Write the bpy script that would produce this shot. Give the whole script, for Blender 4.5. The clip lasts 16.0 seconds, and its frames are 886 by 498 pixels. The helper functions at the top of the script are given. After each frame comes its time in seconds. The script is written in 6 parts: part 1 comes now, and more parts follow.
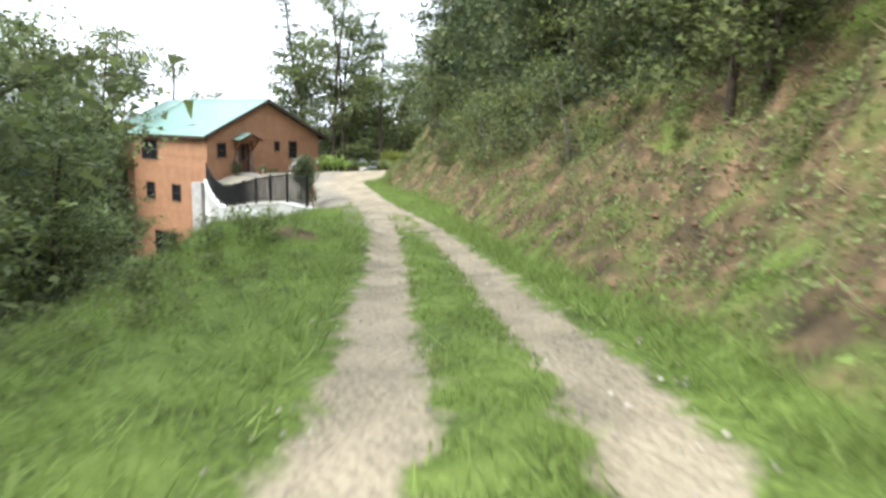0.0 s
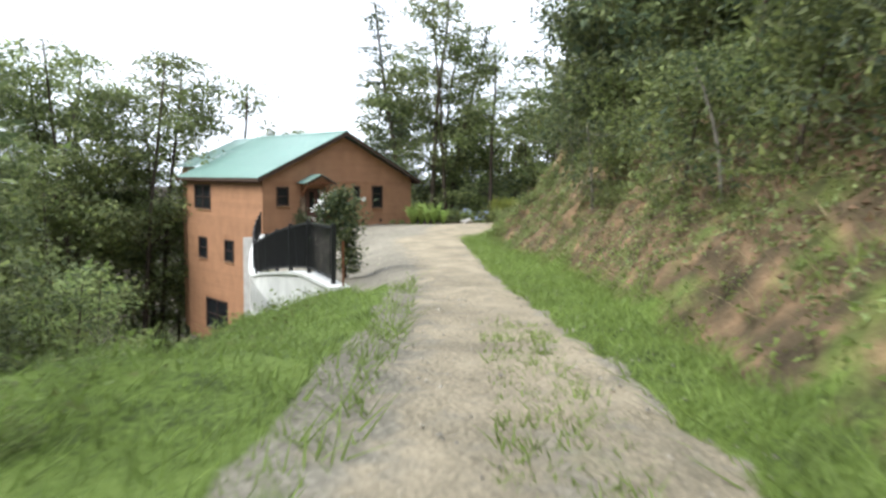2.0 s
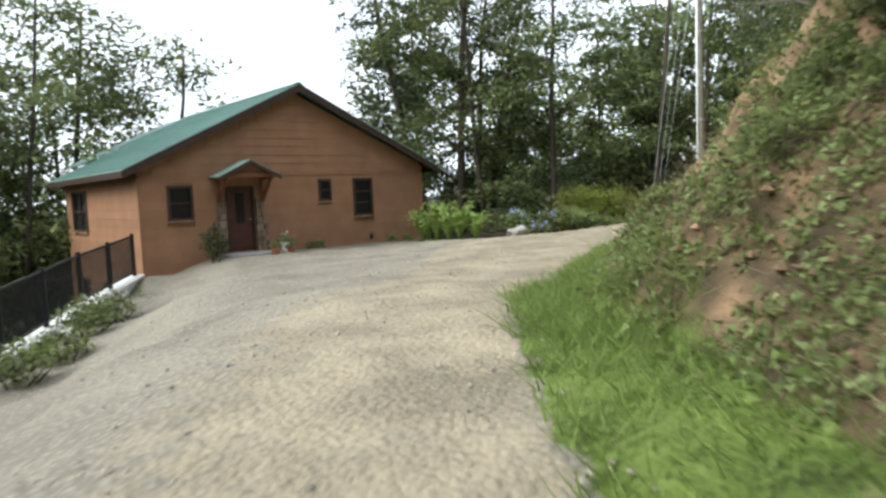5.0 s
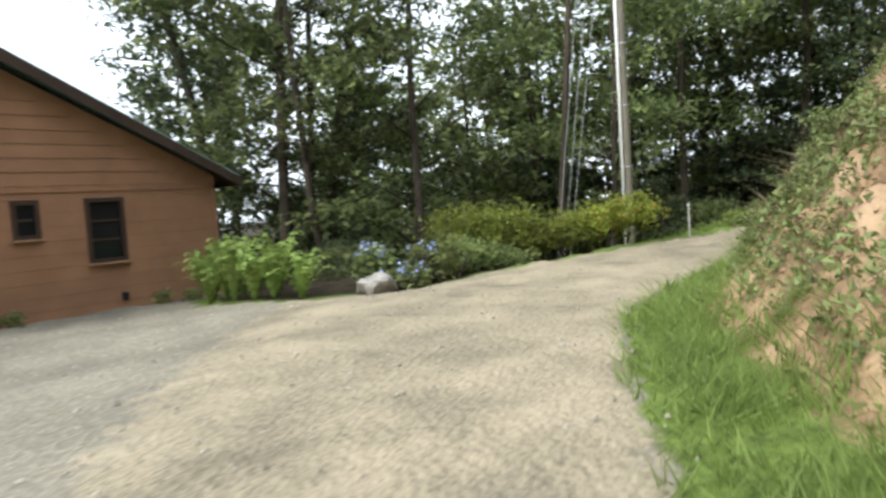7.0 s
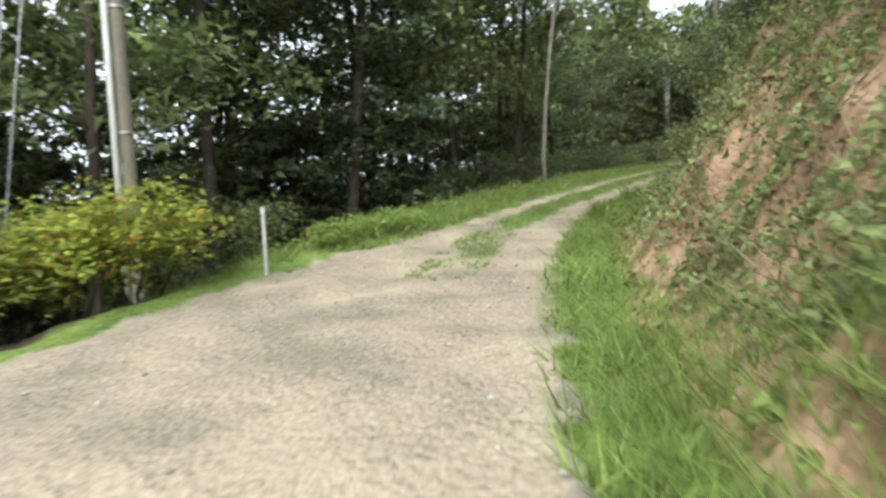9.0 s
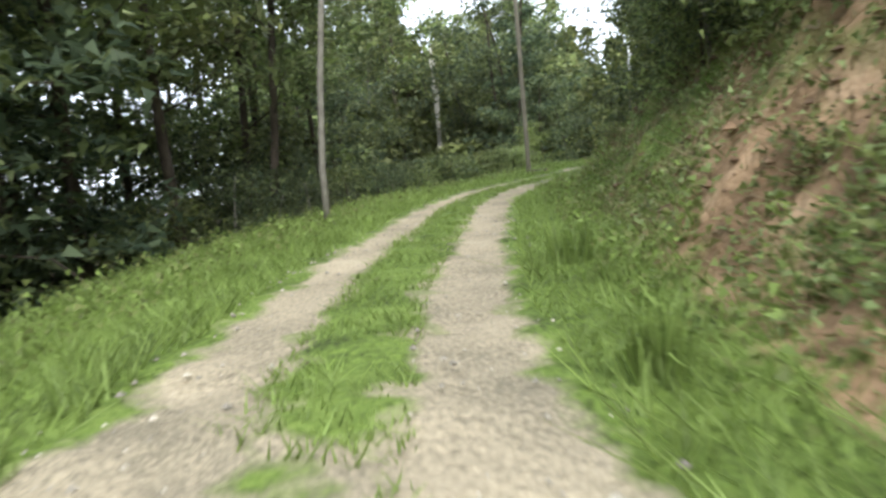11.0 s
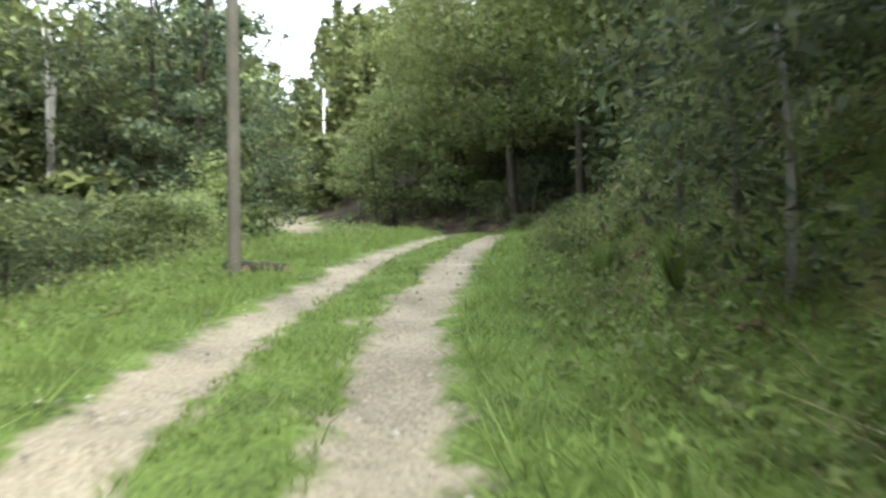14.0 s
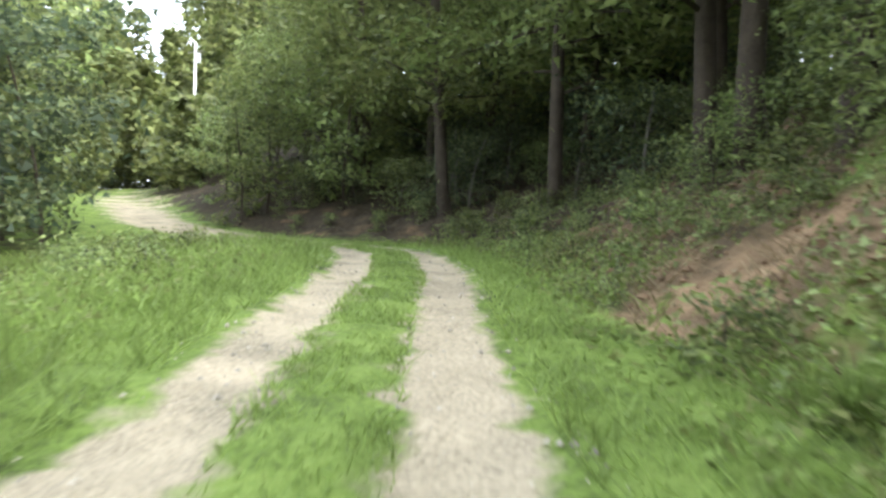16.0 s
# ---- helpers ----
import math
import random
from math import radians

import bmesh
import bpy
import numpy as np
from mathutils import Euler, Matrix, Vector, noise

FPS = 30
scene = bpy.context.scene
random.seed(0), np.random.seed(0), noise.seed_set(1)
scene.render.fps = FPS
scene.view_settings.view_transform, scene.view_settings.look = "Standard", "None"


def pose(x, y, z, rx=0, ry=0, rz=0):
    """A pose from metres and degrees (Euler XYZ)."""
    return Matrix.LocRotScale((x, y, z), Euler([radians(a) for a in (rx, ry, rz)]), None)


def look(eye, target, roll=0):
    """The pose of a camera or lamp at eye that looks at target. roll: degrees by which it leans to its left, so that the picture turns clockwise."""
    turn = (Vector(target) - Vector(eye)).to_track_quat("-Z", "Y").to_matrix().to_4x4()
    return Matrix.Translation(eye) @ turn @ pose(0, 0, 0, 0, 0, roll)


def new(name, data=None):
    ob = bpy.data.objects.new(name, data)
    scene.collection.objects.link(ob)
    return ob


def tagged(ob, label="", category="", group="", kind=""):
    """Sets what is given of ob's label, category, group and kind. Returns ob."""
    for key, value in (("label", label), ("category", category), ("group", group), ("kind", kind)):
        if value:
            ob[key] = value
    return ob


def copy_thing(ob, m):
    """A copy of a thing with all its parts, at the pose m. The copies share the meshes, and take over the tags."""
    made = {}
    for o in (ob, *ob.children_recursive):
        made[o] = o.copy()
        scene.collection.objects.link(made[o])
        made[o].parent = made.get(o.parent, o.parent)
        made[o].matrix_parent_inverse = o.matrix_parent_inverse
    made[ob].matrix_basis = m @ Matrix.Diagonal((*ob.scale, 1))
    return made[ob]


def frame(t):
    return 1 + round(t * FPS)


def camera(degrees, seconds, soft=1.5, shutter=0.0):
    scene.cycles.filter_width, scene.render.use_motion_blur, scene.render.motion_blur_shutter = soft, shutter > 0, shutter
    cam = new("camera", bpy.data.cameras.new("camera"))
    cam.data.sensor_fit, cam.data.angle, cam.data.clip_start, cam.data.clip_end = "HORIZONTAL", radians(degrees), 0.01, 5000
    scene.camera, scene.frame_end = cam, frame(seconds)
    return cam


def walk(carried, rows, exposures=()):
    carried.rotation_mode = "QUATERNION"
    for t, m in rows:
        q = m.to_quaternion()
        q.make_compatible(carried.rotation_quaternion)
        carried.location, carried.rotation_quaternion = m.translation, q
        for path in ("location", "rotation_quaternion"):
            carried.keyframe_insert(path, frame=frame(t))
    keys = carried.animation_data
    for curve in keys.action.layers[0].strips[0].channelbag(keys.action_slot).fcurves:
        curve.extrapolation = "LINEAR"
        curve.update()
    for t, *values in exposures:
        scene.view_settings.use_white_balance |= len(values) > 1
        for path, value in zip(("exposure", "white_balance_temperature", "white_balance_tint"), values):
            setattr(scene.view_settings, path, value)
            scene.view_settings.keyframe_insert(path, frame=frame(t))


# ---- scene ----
cam = camera(64.0, 16.0, soft=2.7, shutter=0.3)
PATH = [
    (0, (-31.600, -43.205, 3.699), (-30.041, -42.001, 3.355), 1.3),
    (0.5, (-28.897, -40.847, 3.375), (-27.345, -39.598, 3.192), 4.4),
    (1, (-26.169, -38.374, 3.043), (-24.720, -37.005, 2.881), 2.6),
    (1.5, (-23.595, -36.179, 2.751), (-22.195, -34.767, 2.535), 2.1),
    (2, (-21.193, -34.054, 2.517), (-19.837, -32.596, 2.328), 0.8),
    (2.5, (-18.839, -31.807, 2.327), (-17.540, -30.297, 2.149), -0.1),
    (3, (-16.783, -29.829, 2.168), (-15.492, -28.314, 1.978), -0.0),
    (5.5, (-7.014, -19.348, 1.612), (-5.762, -17.796, 1.455), -2.9),
    (6, (-5.681, -17.445, 1.598), (-4.346, -15.965, 1.428), -3.0),
    (6.5, (-4.252, -15.696, 1.616), (-2.802, -14.330, 1.444), -3.6),
    (7, (-2.162, -14.584, 1.637), (-0.602, -13.338, 1.509), -3.8),
    (7.5, (-0.070, -13.399, 1.658), (1.642, -12.384, 1.466), -0.7),
    (8, (1.816, -12.017, 1.600), (3.691, -11.356, 1.377), -1.3),
    (8.5, (3.914, -11.028, 1.543), (5.885, -10.759, 1.345), -4.5),
    (9, (6.104, -10.589, 1.486), (8.094, -10.650, 1.296), -2.3),
    (9.5, (8.306, -10.359, 1.510), (10.270, -10.698, 1.343), -0.8),
    (10, (10.426, -10.648, 1.556), (12.350, -11.150, 1.344), -3.0),
    (12.5, (22.349, -14.176, 1.935), (24.014, -15.282, 1.870), -0.3),
    (13, (24.727, -15.574, 2.162), (26.290, -16.819, 2.086), 2.0),
    (13.5, (26.992, -17.128, 2.352), (28.478, -18.465, 2.291), 0.4),
    (14, (29.129, -18.744, 2.563), (30.456, -20.239, 2.504), 0.4),
    (14.5, (31.127, -20.467, 2.674), (32.317, -22.072, 2.581), 0.3),
    (15, (33.044, -22.350, 2.821), (34.208, -23.975, 2.751), 3.3),
    (15.5, (34.747, -24.514, 2.982), (35.814, -26.202, 2.873), 0.1),
    (16, (36.380, -26.963, 3.188), (37.468, -28.637, 3.081), 2.1),
]
walk(cam, [(t, look(eye, target, roll)) for t, eye, target, roll in PATH],
     [(0, 1.4, 6050, 8), (3, 0.85, 6050, 8), (5.5, 0.68, 6050, 6), (7.5, 0.88, 6100, 6), (10, 1.15, 5950, 7), (12.5, 1.5, 5950, 8), (14, 1.85, 5950, 7), (16, 2.2, 5950, 7)])

# ---- world and light: bright overcast sky ----
SUN_ELEV, SUN_AZ = radians(42), radians(284)
world = bpy.data.worlds.new("overcast_sky")
scene.world = world
world.use_nodes = True
wn, wl = world.node_tree.nodes, world.node_tree.links
sky = wn.new("ShaderNodeTexSky")
sky.sky_type = "NISHITA"
sky.sun_disc = False
sky.sun_elevation, sky.sun_rotation = SUN_ELEV, SUN_AZ
sky.dust_density, sky.air_density = 4.0, 1.0
cloud = wn.new("ShaderNodeMix")
cloud.data_type = "RGBA"
cloud.inputs["Factor"].default_value = 0.82
cloud.inputs["B"].default_value = (10.0, 10.3, 10.9, 1)
wl.new(sky.outputs["Color"], cloud.inputs["A"])
bg = wn["Background"]
bg.inputs["Strength"].default_value = 0.112
wl.new(cloud.outputs["Result"], bg.inputs["Color"])

sun_data = bpy.data.lights.new("sun", "SUN")
sun_data.energy, sun_data.angle, sun_data.color = 2.2, radians(32), (1.0, 0.95, 0.86)
sun = new("sun", sun_data)
sun.matrix_world = look((math.sin(SUN_AZ) * math.cos(SUN_ELEV) * 90, math.cos(SUN_AZ) * math.cos(SUN_ELEV) * 90, math.sin(SUN_ELEV) * 90), (0, 0, 0))


# ---- materials ----
def material(name, base, rough=0.8, metal=0.0, noise_scale=8.0, dark=0.6, fine=60.0, bump=0.3, bump_dist=0.01, spec=0.3, island=0.0, random_ob=0.0, translucent=0.0):
    """A surface with variation at two scales, fine relief, and variation from piece to piece."""
    m = bpy.data.materials.new(name)
    m.use_nodes = True
    n, l = m.node_tree.nodes, m.node_tree.links
    b = n["Principled BSDF"]
    b.inputs["Roughness"].default_value = rough
    b.inputs["Metallic"].default_value = metal
    b.inputs["Specular IOR Level"].default_value = spec
    tc = n.new("ShaderNodeTexCoord")
    big, small = n.new("ShaderNodeTexNoise"), n.new("ShaderNodeTexNoise")
    big.inputs["Scale"].default_value, small.inputs["Scale"].default_value = noise_scale, fine
    big.inputs["Detail"].default_value = 5
    small.inputs["Detail"].default_value = 3
    for t in (big, small):
        l.new(tc.outputs["Object"], t.inputs["Vector"])
    add = n.new("ShaderNodeMath")
    add.operation = "MULTIPLY_ADD"
    l.new(small.outputs["Fac"], add.inputs[0])
    add.inputs[1].default_value = 0.5
    l.new(big.outputs["Fac"], add.inputs[2])
    ramp = n.new("ShaderNodeMapRange")
    ramp.inputs["From Min"].default_value, ramp.inputs["From Max"].default_value = 0.45, 1.05
    ramp.inputs["To Min"].default_value, ramp.inputs["To Max"].default_value = dark, 1.15
    l.new(add.outputs[0], ramp.inputs["Value"])
    value = ramp.outputs["Result"]
    for amount, node, out in ((island, "ShaderNodeNewGeometry", "Random Per Island"), (random_ob, "ShaderNodeObjectInfo", "Random")):
        if amount:
            g = n.new(node)
            r = n.new("ShaderNodeMapRange")
            r.inputs["To Min"].default_value, r.inputs["To Max"].default_value = 1 - amount, 1 + amount
            l.new(g.outputs[out], r.inputs["Value"])
            mul = n.new("ShaderNodeMath")
            mul.operation = "MULTIPLY"
            l.new(value, mul.inputs[0])
            l.new(r.outputs["Result"], mul.inputs[1])
            value = mul.outputs[0]
    vec = n.new("ShaderNodeVectorMath")
    vec.operation = "SCALE"
    vec.inputs[0].default_value = base
    l.new(value, vec.inputs["Scale"])
    l.new(vec.outputs["Vector"], b.inputs["Base Color"])
    if bump:
        bu = n.new("ShaderNodeBump")
        bu.inputs["Strength"].default_value, bu.inputs["Distance"].default_value = bump, bump_dist
        l.new(add.outputs[0], bu.inputs["Height"])
        l.new(bu.outputs["Normal"], b.inputs["Normal"])
    if translucent:
        tr = n.new("ShaderNodeBsdfTranslucent")
        mix = n.new("ShaderNodeMixShader")
        mix.inputs["Fac"].default_value = translucent
        l.new(vec.outputs["Vector"], tr.inputs["Color"])
        l.new(b.outputs["BSDF"], mix.inputs[1])
        l.new(tr.outputs["BSDF"], mix.inputs[2])
        l.new(mix.outputs["Shader"], n["Material Output"].inputs["Surface"])
    return m


def leaf_material(name, base, tip):
    """Leaves: two greens mixed leaf by leaf, with light coming through them."""
    m = bpy.data.materials.new(name)
    m.use_nodes = True
    n, l = m.node_tree.nodes, m.node_tree.links
    b = n["Principled BSDF"]
    b.inputs["Roughness"].default_value = 0.55
    b.inputs["Specular IOR Level"].default_value = 0.18
    g, o = n.new("ShaderNodeNewGeometry"), n.new("ShaderNodeObjectInfo")
    mix = n.new("ShaderNodeMix")
    mix.data_type = "RGBA"
    mix.inputs["A"].default_value, mix.inputs["B"].default_value = (*base, 1), (*tip, 1)
    l.new(g.outputs["Random Per Island"], mix.inputs["Factor"])
    hsv = n.new("ShaderNodeHueSaturation")
    r = n.new("ShaderNodeMapRange")
    r.inputs["To Min"].default_value, r.inputs["To Max"].default_value = 0.72, 1.3
    l.new(o.outputs["Random"], r.inputs["Value"])
    l.new(r.outputs["Result"], hsv.inputs["Value"])
    r2 = n.new("ShaderNodeMapRange")
    r2.inputs["To Min"].default_value, r2.inputs["To Max"].default_value = 0.485, 0.51
    l.new(o.outputs["Random"], r2.inputs["Value"])
    l.new(r2.outputs["Result"], hsv.inputs["Hue"])
    l.new(mix.outputs["Result"], hsv.inputs["Color"])
    l.new(hsv.outputs["Color"], b.inputs["Base Color"])
    tr = n.new("ShaderNodeBsdfTranslucent")
    ms = n.new("ShaderNodeMixShader")
    ms.inputs["Fac"].default_value = 0.42
    l.new(hsv.outputs["Color"], tr.inputs["Color"])
    l.new(b.outputs["BSDF"], ms.inputs[1])
    l.new(tr.outputs["BSDF"], ms.inputs[2])
    l.new(ms.outputs["Shader"], n["Material Output"].inputs["Surface"])
    return m


M_SIDING = material("orange_stained_siding", (0.3, 0.158, 0.086), 0.75, noise_scale=1.5, fine=40, dark=0.8, bump=0.12, random_ob=0.05)
M_TRIM = material("dark_brown_wood", (0.055, 0.032, 0.022), 0.6, noise_scale=4, dark=0.6)
M_ROOF = material("green_metal_roof", (0.21, 0.33, 0.285), 0.36, noise_scale=0.8, fine=12, dark=0.8, bump=0.03, spec=0.5)
M_WOOD = material("reddish_brown_timber", (0.19, 0.075, 0.035), 0.65, noise_scale=6, dark=0.6)
M_DOOR = material("dark_red_brown_door", (0.075, 0.03, 0.022), 0.45, noise_scale=5, dark=0.7)
M_STONE = material("tan_stone_veneer", (0.24, 0.17, 0.12), 0.85, noise_scale=7, dark=0.5, random_ob=0.35)
M_SILL = material("tan_sill", (0.33, 0.2, 0.11), 0.7)
M_STUCCO = material("white_painted_stucco", (0.72, 0.72, 0.69), 0.85, noise_scale=1.2, fine=30, dark=0.72, bump=0.2)
M_BLACK = material("black_painted_steel", (0.016, 0.016, 0.017), 0.5, noise_scale=5, dark=0.7)
M_CONCRETE = material("grey_concrete", (0.36, 0.35, 0.33), 0.9, noise_scale=3, dark=0.7)
M_BARK = material("grey_brown_bark", (0.085, 0.067, 0.05), 0.95, noise_scale=3, fine=25, dark=0.45, bump=0.8, bump_dist=0.04)
M_PALE_BARK = material("pale_grey_bark", (0.2, 0.185, 0.155), 0.9, noise_scale=4, fine=25, dark=0.55, bump=0.5, bump_dist=0.02)
M_DEAD = material("bleached_dead_wood", (0.5, 0.47, 0.41), 0.9, noise_scale=4, fine=25, dark=0.7, bump=0.3)
M_POLE = material("weathered_pole_wood", (0.19, 0.172, 0.135), 0.9, noise_scale=2, fine=30, dark=0.6, bump=0.4)
M_WHITE = material("white_conduit_and_sunlit_pole", (0.75, 0.75, 0.73), 0.4, noise_scale=3, dark=0.85, bump=0.05)
M_POST = material("weathered_white_paint", (0.46, 0.45, 0.42), 0.8, noise_scale=9, dark=0.55, bump=0.2)
M_GREYMETAL = material("galvanised_steel", (0.5, 0.51, 0.52), 0.4, 0.6, noise_scale=5, dark=0.8, bump=0.05)
M_ORANGE = material("orange_plastic_tag", (0.7, 0.16, 0.03), 0.5, bump=0)
M_ROCK = material("pale_boulder", (0.38, 0.36, 0.33), 0.9, noise_scale=4, dark=0.55, bump=0.7, bump_dist=0.03)
M_STONES = material("gravel_stones", (0.36, 0.325, 0.27), 0.9, noise_scale=9, dark=0.55, island=0.4)
M_POT = material("white_ceramic_pot", (0.78, 0.78, 0.75), 0.3, dark=0.85, bump=0.05)
M_CLAY = material("terracotta", (0.42, 0.17, 0.09), 0.8)
M_GRASS = material("green_grass_blades", (0.235, 0.312, 0.085), 0.6, noise_scale=0.5, fine=2.0, dark=0.75, bump=0, island=0.35, translucent=0.5)
M_WEED = material("tall_verge_weeds", (0.25, 0.31, 0.12), 0.6, noise_scale=0.6, fine=2.0, dark=0.6, bump=0, island=0.45, translucent=0.35)
M_DRY = material("dry_straw_stems", (0.30, 0.24, 0.14), 0.8, noise_scale=0.8, fine=3, dark=0.55, bump=0, island=0.4, translucent=0.2)
M_LEAF = leaf_material("broadleaf_green", (0.075, 0.098, 0.043), (0.215, 0.245, 0.105))
M_LEAF_LIGHT = leaf_material("light_and_sunlit_leaves", (0.155, 0.205, 0.065), (0.3, 0.345, 0.125))
M_LEAF_DARK = leaf_material("dark_needles_and_shaded_leaves", (0.044, 0.064, 0.04), (0.105, 0.135, 0.072))
M_LEAF_BURN = leaf_material("yellow_green_hedge_leaves", (0.19, 0.25, 0.045), (0.39, 0.41, 0.08))
M_LEAF_RED = leaf_material("turning_red_leaves", (0.27, 0.15, 0.03), (0.36, 0.26, 0.05))
M_FERN = leaf_material("bright_fern_green", (0.17, 0.25, 0.06), (0.28, 0.36, 0.1))
M_FLOWER_W = material("white_petals", (0.8, 0.78, 0.76), 0.6, bump=0)
M_FLOWER_B = material("pale_blue_petals", (0.34, 0.40, 0.72), 0.6, bump=0, island=0.3)
M_FLOWER_Y = material("yellow_petals", (0.75, 0.6, 0.05), 0.6, bump=0)


def glass_material():
    m = bpy.data.materials.new("dark_window_glass")
    m.use_nodes = True
    b = m.node_tree.nodes["Principled BSDF"]
    b.inputs["Base Color"].default_value = (0.012, 0.014, 0.016, 1)
    b.inputs["Roughness"].default_value = 0.08
    b.inputs["Specular IOR Level"].default_value = 0.22
    return m


M_GLASS = glass_material()


def ground_material():
    """Earth: gravel drive, packed wheel ruts, red-brown bank dirt, grass and dead leaves darkened for woodland shade,
    laid out by the sheet's attributes.
    """
    m = bpy.data.materials.new("ground_earth")
    m.use_nodes = True
    n, l = m.node_tree.nodes, m.node_tree.links
    b = n["Principled BSDF"]
    b.inputs["Roughness"].default_value = 0.95
    b.inputs["Specular IOR Level"].default_value = 0.15
    tc = n.new("ShaderNodeTexCoord")

    def tex(scale, detail=4):
        t = n.new("ShaderNodeTexNoise")
        t.inputs["Scale"].default_value, t.inputs["Detail"].default_value = scale, detail
        l.new(tc.outputs["Object"], t.inputs["Vector"])
        return t.outputs["Fac"]

    def ramp(fac, *stops):
        r = n.new("ShaderNodeValToRGB")
        while len(r.color_ramp.elements) < len(stops):
            r.color_ramp.elements.new(0.5)
        for e, (p, c) in zip(r.color_ramp.elements, stops):
            e.position, e.color = p, (*c, 1)
        l.new(fac, r.inputs["Fac"])
        return r.outputs["Color"]

    def mix(fac, a, bb):
        x = n.new("ShaderNodeMix")
        x.data_type = "RGBA"
        l.new(fac, x.inputs["Factor"])
        l.new(a, x.inputs["A"])
        l.new(bb, x.inputs["B"])
        return x.outputs["Result"]

    def math_node(op, a, c):
        x = n.new("ShaderNodeMath")
        x.operation = op
        for k, v in enumerate((a, c)):
            if isinstance(v, float):
                x.inputs[k].default_value = v
            else:
                l.new(v, x.inputs[k])
        return x.outputs[0]

    def attribute(name):
        a = n.new("ShaderNodeAttribute")
        a.attribute_name = name
        return a.outputs["Fac"]

    def edged(name, scale=3.0, amount=0.55):
        """An attribute with a ragged edge."""
        v = math_node("ADD", attribute(name), math_node("MULTIPLY", math_node("SUBTRACT", tex(scale, 6), 0.5), amount * 2))
        r = n.new("ShaderNodeMapRange")
        r.inputs["From Min"].default_value, r.inputs["From Max"].default_value = 0.35, 0.65
        l.new(v, r.inputs["Value"])
        return r.outputs["Result"]

    pebbles = n.new("ShaderNodeTexVoronoi")
    pebbles.inputs["Scale"].default_value = 17
    l.new(tc.outputs["Object"], pebbles.inputs["Vector"])
    tufts = math_node("ADD", math_node("MULTIPLY", tex(1.6, 5), 0.5), math_node("MULTIPLY", tex(24, 4), 0.5))
    grass = ramp(tufts, (0.36, (0.045, 0.06, 0.018)), (0.5, (0.115, 0.165, 0.034)), (0.62, (0.17, 0.225, 0.055)))
    # Dead-leaf brown, kept extra dark to carry the wood floor's shade.
    litter_shade = ramp(tex(5, 6), (0.3, (0.024, 0.02, 0.013)), (0.7, (0.066, 0.051, 0.032)))
    dirt = ramp(tex(2.2, 7), (0.3, (0.045, 0.035, 0.021)), (0.44, (0.085, 0.063, 0.037)), (0.56, (0.145, 0.1, 0.058)), (0.72, (0.28, 0.18, 0.105)))
    fresh = ramp(tex(2.2, 7), (0.32, (0.13, 0.088, 0.05)), (0.46, (0.26, 0.17, 0.098)), (0.56, (0.36, 0.24, 0.142)), (0.7, (0.46, 0.32, 0.2)))
    dirt = mix(attribute("fresh"), dirt, fresh)
    gravel_a = ramp(tex(0.5, 5), (0.35, (0.225, 0.212, 0.178)), (0.65, (0.325, 0.305, 0.255)))
    speck = ramp(pebbles.outputs["Distance"], (0.05, (1.3, 1.24, 1.14)), (0.55, (0.62, 0.57, 0.5)))
    mul = n.new("ShaderNodeMix")
    mul.data_type, mul.blend_type = "RGBA", "MULTIPLY"
    mul.inputs["Factor"].default_value = 0.65
    l.new(gravel_a, mul.inputs["A"])
    l.new(speck, mul.inputs["B"])
    stony = math_node("ADD", math_node("MULTIPLY", tex(1.1, 6), 0.5), math_node("MULTIPLY", tex(34, 3), 0.5))
    rut = ramp(stony, (0.38, (0.19, 0.165, 0.118)), (0.5, (0.31, 0.262, 0.185)), (0.62, (0.41, 0.345, 0.245)))
    col = mix(edged("litter_shade", 1.2), grass, litter_shade)
    col = mix(edged("dirt", 1.0, 0.7), col, dirt)
    col = mix(edged("gravel", 2.0, 0.7), col, mul.outputs["Result"])
    col = mix(edged("rut", 3.5, 0.6), col, rut)
    l.new(col, b.inputs["Base Color"])
    h = math_node("ADD", math_node("MULTIPLY", pebbles.outputs["Distance"], -0.5), tex(7, 6))
    bu = n.new("ShaderNodeBump")
    bu.inputs["Strength"].default_value, bu.inputs["Distance"].default_value = 0.7, 0.05
    l.new(h, bu.inputs["Height"])
    l.new(bu.outputs["Normal"], b.inputs["Normal"])
    return m


M_GROUND = ground_material()

# ---- the road's middle line: x, y, height ----
ROAD = np.array([
    (-56.86, -58.21, 4.4), (-44.22, -50.20, 3.55), (-31.10, -43.01, 2.55), (-25.65, -38.64, 1.9), (-21.05, -34.47, 1.35), (-16.85, -30.47, 1.02),
    (-11.85, -24.91, 0.72), (-7.38, -19.24, 0.5), (-4.22, -15.16, 0.45), (-1.76, -13.95, 0.43), (0.43, -12.67, 0.4), (2.44, -11.45, 0.38),
    (4.32, -10.54, 0.37), (6.35, -10.14, 0.38), (8.30, -9.95, 0.4), (10.15, -10.18, 0.45), (13.10, -10.76, 0.55), (16.37, -11.61, 0.68),
    (19.33, -12.72, 0.82), (22.04, -14.02, 0.98), (24.54, -15.34, 1.1), (27.37, -16.81, 1.25), (29.24, -18.15, 1.42), (31.65, -20.25, 1.6),
    (33.72, -22.47, 1.75), (35.18, -24.45, 1.9), (36.72, -26.67, 2.1), (39.65, -30.91, 2.25), (42.66, -35.38, 2.35), (46.13, -39.12, 2.3),
    (51.10, -41.61, 2.15),
])
ROAD_FAR = np.array([(57, -43.5, 2.1), (64, -46, 2.3), (72, -50.5, 2.7), (80, -55, 3.0), (88, -60.5, 3.4), (95, -67, 3.9), (103, -75, 4.6)])


